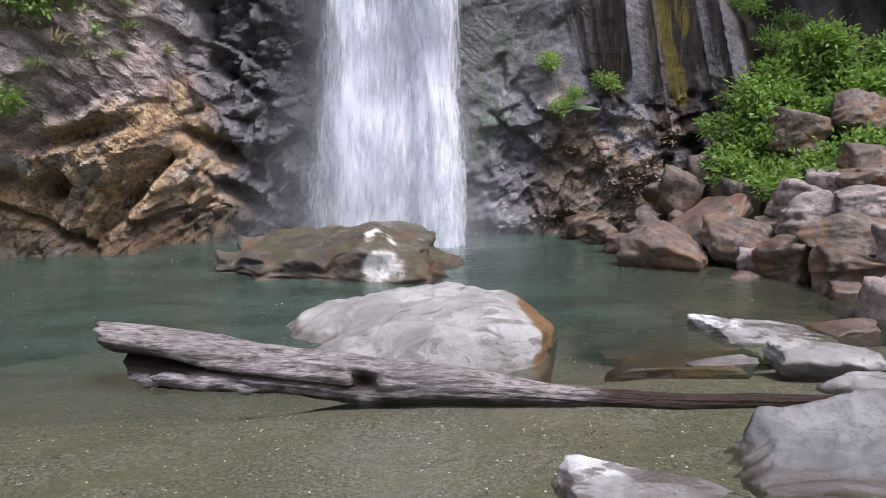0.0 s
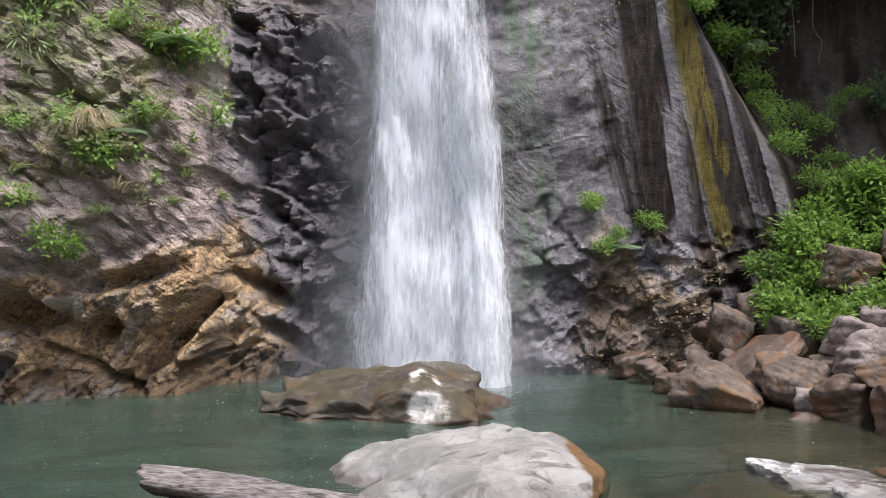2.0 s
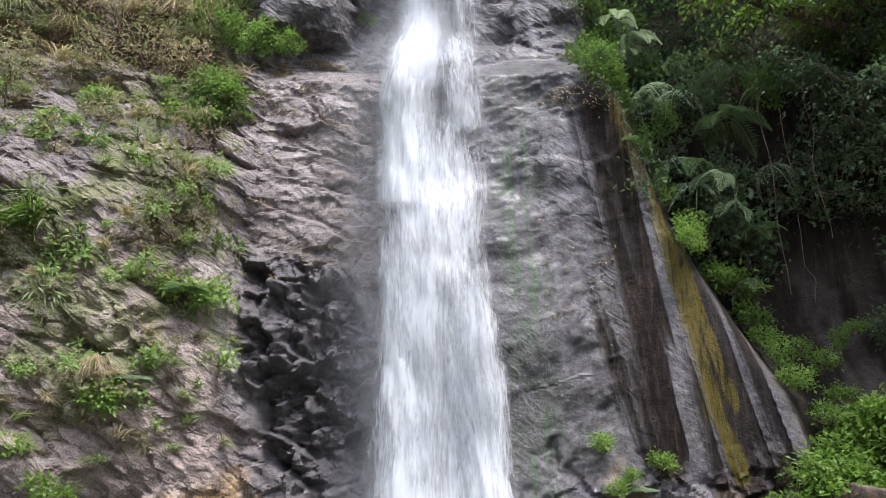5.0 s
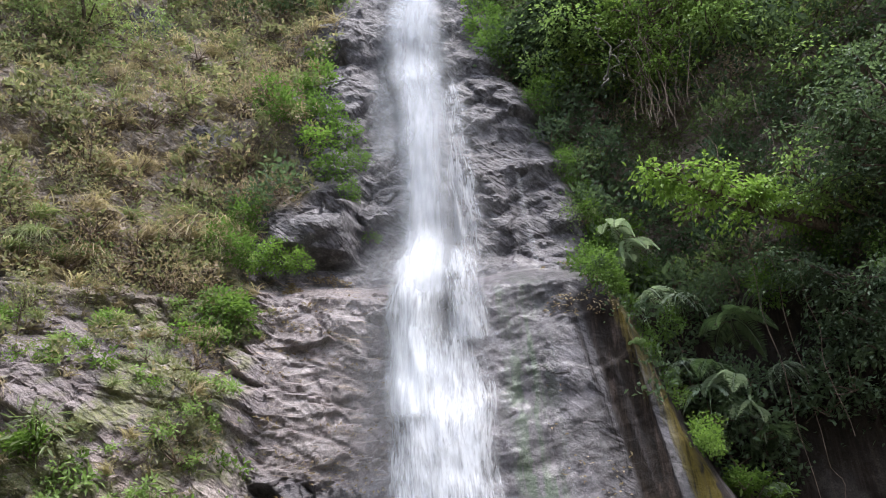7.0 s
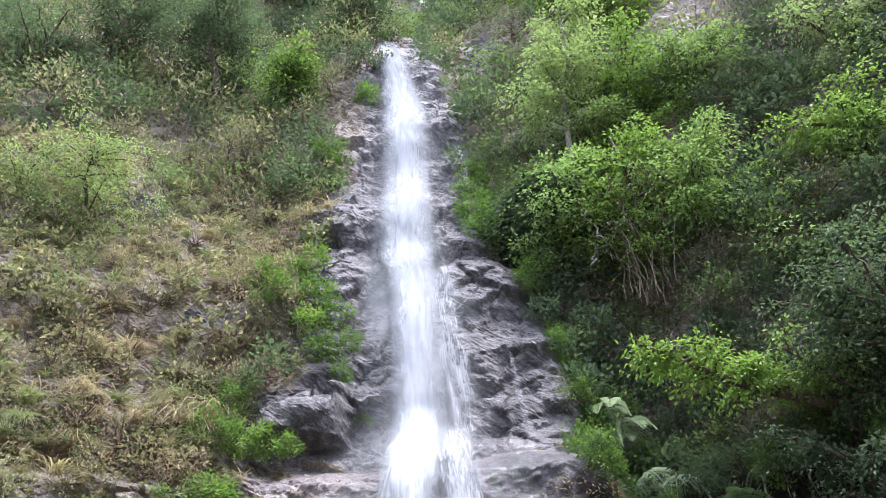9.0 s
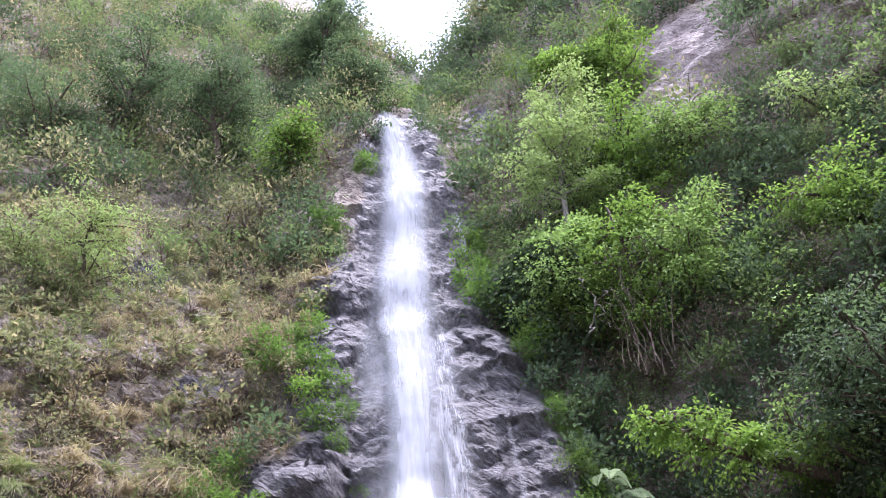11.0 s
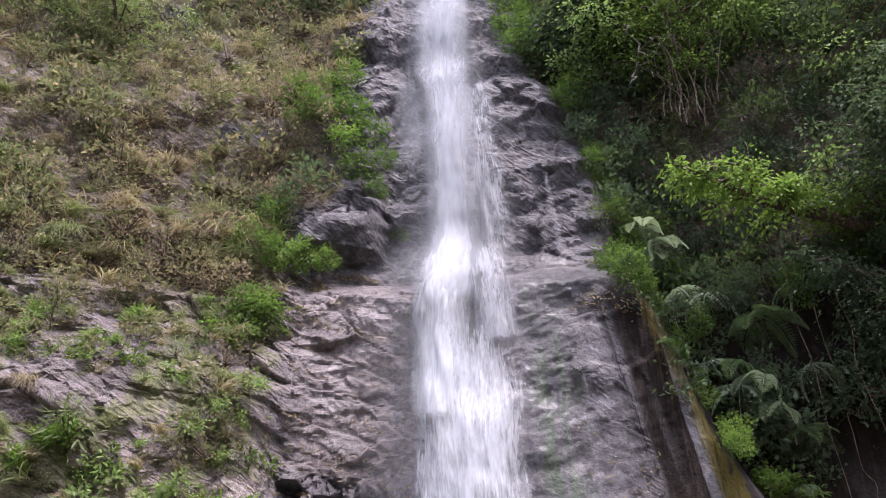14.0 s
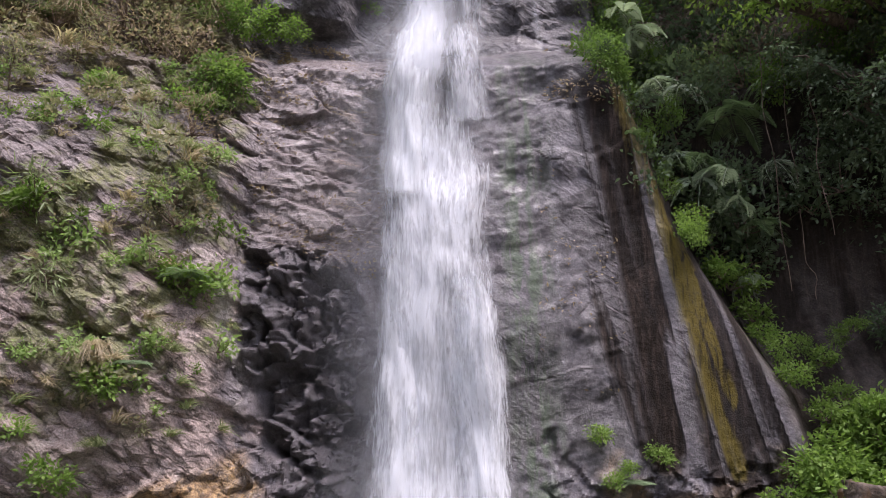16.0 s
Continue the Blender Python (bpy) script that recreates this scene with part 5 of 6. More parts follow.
        v, f = tube(line, thick * np.interp(t, [0, 0.12, 0.4, 0.8, 1], [0.12, 0.65, 1.0, 0.7, 0.15]) * (1 + 0.25 * vnoise(t * 9, 1, seed=seed)), 10)
        v = v + 0.010 * np.stack([vnoise(v[:, 0] * 3, v[:, 1] * 60, v[:, 2] * 60, seed), vnoise(v[:, 0] * 3 + 7, v[:, 1] * 60, v[:, 2] * 60, seed), vnoise(v[:, 0] * 3, v[:, 1] * 60 + 9, v[:, 2] * 60, seed)], 1)
        splinter = mesh("splinter", v, f, DRIFTWOOD)
        values(splinter, "rot_wet_shade", np.zeros(len(v)))
        part("splinter", splinter, log, "pale splinter of split wood")


make_log()


# ---- plants ----
def shrub_meshes(name, leaf, size, count, length, width, tall=0.8, droop=0.2, seed=0, stem=TWIG, stems=6, spread=0.8):
    g = np.random.default_rng(seed)
    ends = g.normal(0, 1, (max(stems, 3) * 3, 3))
    ends /= np.linalg.norm(ends, axis=1, keepdims=True)
    ends = ends * [size, size, size * tall] * g.uniform(0.55, 1.0, (len(ends), 1)) + [0, 0, size * tall * 0.55]
    pick = g.integers(0, len(ends), count)
    pts = ends[pick] + g.normal(0, size * 0.24, (count, 3)) * [1, 1, tall]
    out = (pts - [0, 0, size * 0.2]) / size + [0, 0, 0.25]
    lv = mesh(name + "_leaves", *leaves_at(pts, length, width, out, droop, spread, seed), leaf, flat=True)
    lines = []
    for e in ends[:stems]:
        t = np.linspace(0, 1, 5)[:, None]
        line = t * e + [0, 0, -0.1 * size] + np.sin(t * np.pi) * g.normal(0, 0.08 * size, 3)
        lines.append(tube(line, np.linspace(0.018, 0.004, 5) * (0.6 + size), 3))
    return {"branchwork": mesh(name + "_branchwork", *joined(lines), stem), "foliage": lv}


def leaves_only(*args, **more):
    made = shrub_meshes(*args, **more)
    return {"foliage": made["foliage"]}


def blades(count, length, width, arch, seed, lean=(0, -0.3, 0)):
    g = np.random.default_rng(seed)
    az = g.uniform(0, 2 * np.pi, count)
    tilt = g.uniform(0.1, 0.9, count)
    d = np.stack([np.cos(az) * tilt, np.sin(az) * tilt, np.ones(count)], 1) + lean
    d /= np.linalg.norm(d, axis=1, keepdims=True)
    side = np.cross(d, g.normal(0, 1, (count, 3)))
    side /= np.linalg.norm(side, axis=1, keepdims=True)
    ln = length * g.uniform(0.5, 1.2, count)
    root = g.normal(0, length * 0.09, (count, 3)) * [1, 1, 0.3]
    rows = []
    for t, w in ((0, 0.7), (0.35, 1.0), (0.7, 0.75), (1.0, 0.08)):
        c = root + d * (ln * t)[:, None] + np.array([0, 0, -1.0]) * (arch * ln * t * t)[:, None] + np.stack([d[:, 0], d[:, 1], 0 * az], 1) * (0.35 * ln * t * t)[:, None]
        rows += [c + side * width * w * 0.5, c - side * width * w * 0.5]
    verts = np.stack(rows, 1).reshape(-1, 3)
    i = np.arange(count)[:, None] * 8
    return verts, np.concatenate([i + np.array([[k, k + 1, k + 3, k + 2]]) for k in (0, 2, 4)])


def frond(length, width, droop, pairs=18, seed=0):
    """One arching feathery frond: a rib with narrow leaflets. Grows along +x."""
    g = np.random.default_rng(seed)
    t = np.linspace(0, 1, 9)
    rib = np.stack([length * (0.95 * t - 0.22 * min(droop, 1.8) * t * t), 0.06 * length * np.sin(3 * t + seed), length * (0.30 * t - 0.55 * droop * t ** 1.7)], 1)
    rv, rf = tube(rib, np.linspace(0.012, 0.003, 9) * (0.5 + length), 3)
    at = np.linspace(0.12, 0.99, pairs)
    base = np.stack([np.interp(at, t, rib[:, k]) for k in range(3)], 1)
    span = width * np.sin(np.pi * np.clip(at * 0.9 + 0.08, 0, 1)) ** 0.7
    verts, faces = [], []
    for s in (-1, 1):
        tip = base + np.stack([0.35 * span, s * span, -0.35 * span * g.uniform(0.6, 1.4, pairs)], 1)
        w = length / pairs * 0.62
        mid = (base + tip) / 2 + [0, 0, 0.03 * length]
        v = np.stack([base, mid + [w, 0, 0], tip, mid - [w, 0, 0]], 1).reshape(-1, 3)
        verts.append(v)
        faces.append(np.arange(pairs)[:, None] * 4 + np.array([[0, 1, 2, 3]]))
    v, f = joined([(rv, rf), (verts[0], faces[0]), (verts[1], faces[1])])
    return v, f


def kit(name, label, category, group, meshes):
    """A plant built once; returns what plant() copies."""
    return (name, label, category, group, meshes)


def plant(k, at, scale=1.0, turn=0.0, tip=0.0):
    name, label, category, group, meshes = k
    ob = new(name)
    ob.empty_display_size = 0.1
    ob.matrix_basis = pose(*at, tip, 0, turn) @ Matrix.Scale(scale, 4)
    tagged(ob, label, category, group)
    for piece, me in meshes.items():
        part(piece.split(".")[0], me, ob)
    return ob


def on_cliff(x, z, out=0.05):
    return (x, float(cliff_y(x, z)) - out, z)


BUSH = [kit("shrub", "leafy bright green shrub growing on the rock", "shrub", "bright green shrubs", shrub_meshes("bright", BRIGHT_LEAF, 0.42, 480, 0.12, 0.062, 0.7, 0.45, 100 + i)) for i in range(3)]
DEEP = [kit("shrub", "dense dark green shrub on the steep slope", "shrub", "dark green shrubs", shrub_meshes("deep", DEEP_LEAF, 0.55, 300, 0.145, 0.085, 0.8, 0.25, 110 + i)) for i in range(3)]
MID = [kit("shrub", "mid-green leafy shrub on the steep slope", "shrub", "green shrubs on the slope", shrub_meshes("mid", SLOPE_LEAF, 0.55, 380, 0.10, 0.05, 0.8, 0.2, 120 + i)) for i in range(3)]
DULL = [kit("shrub", "half-dry dull green shrub on the hillside", "shrub", "half-dry shrubs", shrub_meshes("dull", DULL_LEAF, 0.55, 360, 0.095, 0.042, 0.8, 0.1, 130 + i, stems=10)) for i in range(3)]
CREEPER = [kit("creeper", "glossy green creeper hanging over the rock", "creeper", "creepers on the rock", leaves_only("creeper", CREEPER_LEAF if i else BRIGHT_LEAF, 0.40, 640, 0.08, 0.055, 1.0, 0.8, 140 + i, spread=0.5)) for i in range(2)]
DRY = [kit("grass_tuft", "arching tuft of dry straw-coloured grass", "grass", "dry grass tufts", {"tuft": mesh("dry_blades", *blades(150, 0.75, 0.012, 1.15, 150 + i), DRY_GRASS)}) for i in range(3)]
GREEN = [kit("grass_tuft", "tuft of green grass with drooping blades", "grass", "green grass tufts", {"tuft": mesh("green_blades", *blades(140, 0.7, 0.014, 0.9, 160 + i), GREEN_GRASS)}) for i in range(2)]
REED = [kit("bamboo_grass", "pale broad-bladed grass clump on the rock", "grass", "pale grass clumps", shrub_meshes("reed", REED_LEAF, 0.30, 130, 0.17, 0.03, 0.9, 0.9, 170 + i, stems=9, spread=0.5)) for i in range(2)]


def fern_kit(name, label, group, leaf, count, length, seed, droop=0.8):
    g = np.random.default_rng(seed)
    made = {}
    for i in range(count):
        v, f = frond(length * g.uniform(0.7, 1.1), length * 0.24, droop * g.uniform(0.7, 1.2), 34, seed + i)
        a = 2 * np.pi * i / count + g.uniform(-0.3, 0.3)
        c, s = np.cos(a), np.sin(a)
        v = v @ np.array([[c, s, 0], [-s, c, 0], [0, 0, 1]])
        made["frond." + str(i)] = mesh("frond", v, f, leaf)
    return kit(name, label, "fern", group, made)


FERNS = [fern_kit("fern", "small green fern growing on the wet rock", "small ferns", FERN, 8, 0.42, 180), fern_kit("tree_fern", "large fern with long drooping feathery fronds", "large ferns in the shade", FERN, 7, 0.85, 190, 1.7), fern_kit("tree_fern", "large pale grey-green fern with hanging fronds", "large ferns in the shade", PALE_FROND, 6, 0.85, 200, 2.0)]



SMALL = [kit("small_plant", "small leafy plant in a crack of the rock", "plant", "small plants", shrub_meshes("small", (DULL_LEAF, TREE_LEAF, BRIGHT_LEAF)[i], 0.55, 110, 0.2, 0.11, 0.6, 0.3, 250 + i, stems=3)) for i in range(3)]
TUFT = [kit("grass_tuft", "small tuft of grass in a crack of the rock", "grass", "small tufts", {"tuft": mesh("small_blades", *blades(45, 0.75, 0.03, 0.6, 260 + i), (GREEN_GRASS, DRY_GRASS)[i])}) for i in range(2)]
FAR_DEEP = [kit("shrub", "dense dark green shrub high on the slope", "shrub", "far shrubs", shrub_meshes("far_deep", DEEP_LEAF, 0.95, 470, 0.15, 0.085, 0.75, 0.25, 220 + i)) for i in range(3)]
FAR_MID = [kit("shrub", "mid-green leafy shrub high on the slope", "shrub", "far shrubs", shrub_meshes("far_mid", SLOPE_LEAF, 0.95, 450, 0.15, 0.08, 0.75, 0.2, 230 + i)) for i in range(3)]
FAR_DULL = [kit("shrub", "half-dry dull green shrub high on the slope", "shrub", "far shrubs", shrub_meshes("far_dull", DULL_LEAF, 0.95, 470, 0.14, 0.065, 0.75, 0.1, 240 + i, stems=10)) for i in range(3)]
BROWN = [kit("shrub", "withered brown twiggy shrub on the hillside", "shrub", "withered shrubs", shrub_meshes("brown", BROWN_LEAF, 0.5, 330, 0.08, 0.03, 0.8, 0.2, 210 + i, stems=14)) for i in range(2)]


BROWN_SMALL = [kit("small_plant", "small withered plant on the hillside", "plant", "small plants", leaves_only("brown_small", BROWN_LEAF, 0.5, 110, 0.12, 0.05, 0.6, 0.3, 280))]
TWIGS = [kit("dead_shrub", "bare tangle of dead twigs on the hillside", "shrub", "dead shrubs", {"branchwork": shrub_meshes("twigs", BROWN_LEAF, 0.6, 4, 0.08, 0.03, 0.9, 0.2, 270 + i, stems=22)["branchwork"]}) for i in range(2)]


def bare(x, z):
    """Bare rock between the plants on the slope."""
    return any(((x - cx) / wx) ** 2 + ((z - cz - tilt * (x - cx)) / wz) ** 2 < (1.7 if z > 20 else 1.0) for cx, cz, wx, wz, tilt in BARE)


def pick(g, *weighted):
    r = g.uniform(0, sum(w for w, _ in weighted))
    for w, group in weighted:
        r -= w
        if r <= 0:
            return group[g.integers(0, len(group))]
    return weighted[-1][1][0]


def scatter(count, xs, zs, ok, choose, size, seed, out=0.1):
    g = np.random.default_rng(seed)
    made = tries = 0
    while made < count and tries < count * 30:
        tries += 1
        x, z = g.uniform(*xs), g.uniform(*zs)
        if not ok(x, z, g):
            continue
        plant(choose(x, z, g), on_cliff(x, z, out + g.uniform(-0.1, 0.1)), g.uniform(*size), g.uniform(0, 360), g.uniform(0, 35))
        made += 1


ARRAYS = {}


def arrays(me):
    """Vertices and faces of a mesh as arrays, kept."""
    if me.name not in ARRAYS:
        v = np.empty(len(me.vertices) * 3)
        me.vertices.foreach_get("co", v)
        f = np.empty(len(me.loops), np.int64)
        me.loops.foreach_get("vertex_index", f)
        ARRAYS[me.name] = (v.reshape(-1, 3), f.reshape(len(me.polygons), -1))
    return ARRAYS[me.name]


def undergrowth(name, label, category, xs, zs, cell, ok, choose, size, seed, out=0.1, share=1.0):
    """Plants past counting that cover a slope: one object a material, of kind stuff."""
    g = np.random.default_rng(seed)
    heap = {}
    for x0 in np.arange(*xs, cell):
        for z0 in np.arange(*zs, cell):
            x, z = x0 + g.uniform(0, cell), z0 + g.uniform(0, cell)
            if g.uniform() > share or not ok(x, z, g):
                continue
            k = choose(x, z, g)
            at = np.array(on_cliff(x, z, out + g.uniform(-0.12, 0.18)))
            turn = np.array(pose(0, 0, 0, g.uniform(0, 35), 0, g.uniform(0, 360)).to_3x3())
            s, tone = g.uniform(*size), g.uniform(-0.3, 0.35)
            for piece, me in k[4].items():
                v, f = arrays(me)
                heap.setdefault(me.materials[0].name, []).append((v @ turn.T * s + at, f, tone))
    for mat, pieces in heap.items():
        for corners in (3, 4):
            chosen = [p for p in pieces if p[1].shape[1] == corners]
            if not chosen:
                continue
            v, f = joined([(p[0], p[1]) for p in chosen])
            me = mesh(name, v, f, bpy.data.materials[mat], flat=corners == 3)
            values(me, "tone", np.concatenate([np.full(len(p[0]), p[2]) for p in chosen]))
            tagged(new(name, me), label, category, kind="stuff")


def left_hill(x, z, g):
    return -6.2 - 0.36 * z < x < green_from(z) - 0.1 and not bare(x, z)


def left_kind(x, z, g):
    near = green_from(z) - x
    if near < 0.75 + 0.5 * vnoise(z * 0.6, 2.0, seed=94) and z > 9.3:
        return pick(g, (3, CREEPER[1:]), (1.2, MID), (2, DEEP))
    if z > 17.5 + 2 * vnoise(x * 0.3, 0, seed=90):
        return pick(g, (3.5, FAR_DEEP), (3, FAR_DULL), (2.5, FAR_MID), (0.6, DRY), (0.7, BROWN)) if z > 20 else pick(g, (3.5, DEEP), (3, DULL), (3, MID), (0.8, DRY), (0.7, BROWN))
    patch = vnoise(x * 0.45, z * 0.45, seed=93)
    return pick(g, (2.6, DULL), (1.5 + 1.8 * patch, DRY), (1.8 - 1.3 * patch, GREEN), (0.4, MID), (3.4 + 1.5 * patch, BROWN), (0.6, TWIGS), (0.4, REED))


def right_hill(x, z, g):
    return edge(z) + 0.2 < x < 7.0 + 0.36 * z and not bare(x, z)


def right_kind(x, z, g):
    if x - edge(z) < 0.9:
        return pick(g, (3, CREEPER), (2, DEEP), (1, MID))
    # Dark leaves prevail, their colour doing for the shade between the trees.
    if z > 19:
        return pick(g, (4, FAR_DEEP), (3, FAR_MID), (1.0, FAR_DULL))
    return pick(g, (4.4, DEEP), (2.4, MID), (0.8, DULL), (0.4, BROWN))


undergrowth("hillside_plants", "tangle of half-dry shrubs and grass covering the hillside", "undergrowth", (-21, 0), (8.3, 20), 0.66, left_hill, left_kind, (0.6, 1.2), 311)
undergrowth("hillside_plants", "dense shrubs covering the upper hillside", "undergrowth", (-19, 2), (20, 46), 1.0, left_hill, left_kind, (0.7, 1.15), 312)
undergrowth("hillside_plants", "dense green shrubs covering the slope beside the waterfall", "undergrowth", (-1, 13), (8.3, 19), 0.6, right_hill, right_kind, (0.6, 1.2), 313)
undergrowth("hillside_plants", "dense green shrubs covering the upper slope", "undergrowth", (-1, 22), (19, 46), 1.1, right_hill, right_kind, (0.7, 1.2), 314)
undergrowth("hillside_plants", "low dry plants and grass between the shrubs of the hillside", "undergrowth", (-15, 0), (8.3, 19), 0.45, left_hill, lambda x, z, g: pick(g, (3, SMALL[:1]), (2.2, TUFT[1:]), (1.2, TUFT[:1]), (2.0, BROWN_SMALL)), (0.45, 0.9), 319, 0.05)
undergrowth("shade_plants", "dark leafy plants in the shaded recess beside the cliff", "undergrowth", (2.6, 9.5), (3.0, 8.6), 0.6, lambda x, z, g: x > edge(z) + 0.45 and (x > 5.9 or z > 5.2), lambda x, z, g: pick(g, (5, DEEP), (1, CREEPER)), (0.5, 1.0), 315, 0.45, share=0.8)
undergrowth("rock_plants", "small plants and grass in patches on the rock face", "undergrowth", (-9, -3.7), (2.4, 8.2), 0.26, lambda x, z, g: vnoise(x * 0.8 + 0.2 * z, z * 1.0, seed=91) + 0.08 * (z - 5) > -0.22, lambda x, z, g: pick(g, (3.6, SMALL[:2]), (0.6, SMALL[2:]), (3.5, TUFT)), (0.22, 0.56), 316, 0.0, 0.9)

# plants that stand out one by one
scatter(16, (1.4, 4.4), (5.8, 10.5), lambda x, z, g: 0.05 < x - edge(z) < 0.45, lambda x, z, g: pick(g, (2, CREEPER[1:]), (1, FERNS[:1]), (2, DEEP)), (0.45, 0.8), 317, 0.0)
scatter(24, (-8, -4.0), (5.0, 8.6), lambda x, z, g: True, lambda x, z, g: pick(g, (2, DULL), (1.5, GREEN), (1.5, DRY), (1, BROWN), (1, REED)), (0.5, 0.9), 318, 0.05)
scatter(36, (-8.5, -4), (8.6, 12), left_hill, lambda x, z, g: pick(g, (1.5, GREEN), (1.5, DRY), (0.7, REED), (1.5, MID), (2, BROWN)), (0.7, 1.2), 301, 0.2)
scatter(26, (-8, -3.8), (2.6, 8.0), lambda x, z, g: vnoise(x * 0.8 + 0.2 * z, z, seed=91) > 0.0, lambda x, z, g: pick(g, (1, GREEN), (1.5, FERNS[:1]), (1, BUSH), (1, REED)), (0.35, 0.7), 303, 0.0)
scatter(44, (4.25, 8.0), (1.0, 2.5), lambda x, z, g: True, lambda x, z, g: pick(g, (6, BUSH), (1, CREEPER)), (0.65, 1.1), 306, 0.25)
WALL_PLANTS = [
    (-5.48, 4.3, REED[0], 0.9), (-5.75, 5.4, REED[1], 1.1), (-3.95, 4.5, FERNS[0], 1.2), (-4.05, 4.35, BUSH[1], 0.75), (-4.77, 3.45, DRY[0], 0.75), (-4.39, 3.3, FERNS[0], 0.9),
    (-5.1, 1.8, BUSH[0], 0.72), (-4.61, 2.3, GREEN[0], 0.6), (-3.96, 3.45, GREEN[1], 0.5), (-3.15, 12.1, CREEPER[0], 0.9), (-2.75, 11.4, CREEPER[1], 0.9), (-2.4, 10.9, CREEPER[1], 0.55),
    (-2.5, 12.5, CREEPER[1], 0.8), (-2.2, 11.7, CREEPER[1], 0.55), (-2.9, 13.0, CREEPER[1], 0.9), (-4.3, 7.9, CREEPER[1], 0.85), (-4.05, 7.6, CREEPER[1], 0.8), (-4.25, 7.3, CREEPER[0], 0.6),
    (-4.25, 7.4, GREEN[0], 0.9), (-4.4, 7.7, MID[0], 0.8), (-4.1, 7.9, BUSH[1], 0.8), (-4.7, 9.9, DRY[1], 1.8),
]
WALL_PLANTS += [
    (-4.3, 9.8, DRY[2], 1.6), (-5.1, 9.8, DRY[0], 1.6), (-4.75, 10.3, GREEN[1], 1.5), (-2.0, 9.9, BUSH[1], 0.4),
]
RECESS_PLANTS = [
    (1.51, 2.38, BUSH[2], 0.42), (1.65, 1.74, BUSH[0], 0.4), (2.27, 2.06, BUSH[1], 0.45), (1.92, 1.8, FERNS[0], 0.8), (1.88, 1.95, BUSH[2], 0.3), (3.10, 5.5, CREEPER[0], 0.62),
    (3.05, 5.3, CREEPER[0], 0.5), (3.85, 4.75, BUSH[1], 0.95), (3.70, 4.9, BUSH[0], 0.6), (4.15, 4.2, BUSH[0], 0.7), (4.22, 3.9, BUSH[2], 0.5), (4.28, 3.55, CREEPER[0], 0.6),
    (4.35, 3.17, BUSH[2], 0.55), (4.95, 3.45, BUSH[0], 0.5), (4.7, 3.7, CREEPER[0], 0.4), (5.3, 3.8, CREEPER[0], 0.4), (5.55, 3.96, BUSH[1], 0.45), (5.0, 2.9, BUSH[1], 0.5),
    (4.68, 2.6, BUSH[0], 0.6), (5.35, 2.6, BUSH[2], 0.8),
]
for x, z, k, s in WALL_PLANTS + RECESS_PLANTS:
    plant(k, on_cliff(x, z, 0.15 if x < 2.95 else 0.5), s, (x * 131 + z * 77) % 360, 10)
for i, z in enumerate(np.linspace(6.2, 11.8, 15)):
    x = float(edge(z)) + 0.36 + 0.08 * np.sin(i * 2.3)
    plant(CREEPER[1 if i % 5 else 0], on_cliff(x, z, 0.15), 0.44 + 0.012 * i, i * 83 % 360, 10)
for x, y, z in (
    (3.86, 11.3, 1.2), (3.96, 10.9, 0.9), (4.18, 10.5, 0.8), (4.52, 10.5, 0.9), (4.84, 10.7, 1.1), (5.19, 10.8, 1.3), (3.89, 11.8, 1.55), (4.35, 11.8, 1.6), (4.84, 12.0, 1.85), (5.16, 11.8, 1.7), (5.62, 12.0, 1.95),
    (5.63, 11.2, 1.4), (5.87, 11.6, 1.75), (3.77, 11.2, 1.0), (4.2, 11.4, 1.2), (4.36, 11.0, 0.95), (5.84, 12.0, 2.1), (4.16, 12.1, 1.95), (4.7, 12.3, 2.2), (5.4, 12.3, 2.4), (6.2, 11.8, 2.1), (6.3, 11.2, 1.7), (5.95, 10.7, 1.3),
):
    plant(BUSH[int(x * 100) % 3], (x, y, z - 0.15), 0.62 + 0.3 * ((x * 7.3) % 1.0), x * 400 % 360, 8)
for x, z, k, s, out in (
    (3.0, 8.64, 2, 1.05, 0.6), (3.43, 8.4, 2, 1.0, 0.6), (3.24, 7.15, 2, 1.0, 0.5), (3.54, 6.6, 2, 1.1, 0.6), (3.75, 7.0, 1, 1.1, 0.5), (4.05, 6.2, 2, 0.95, 0.6), (4.19, 7.8, 1, 1.1, 0.6), (2.5, 10.0, 2, 0.95, 0.5), (2.78, 9.7, 2, 1.0, 0.6), (2.62, 9.5, 2, 0.8, 0.5), (4.76, 6.9, 2, 0.9, 0.6), (4.4, 5.8, 1, 0.9, 0.5), (3.45, 6.3, 1, 0.95, 0.5), (3.9, 6.7, 2, 1.0, 0.7), (5.0, 8.4, 1, 1.1, 0.6), (4.2, 4.95, 2, 0.6, 0.5),
):
    plant(FERNS[k], on_cliff(x, z, out), s, (x * 211) % 360, 20)
for x, z, k, s in ((-3.78, 9.05, 0, 0.72), (-3.42, 9.02, 0, 0.75), (-3.15, 9.0, 0, 0.5), (-3.98, 9.15, 1, 0.6)):
    plant(CREEPER[k], on_cliff(x, z, 0.55), s, x * 97 % 360, 10)


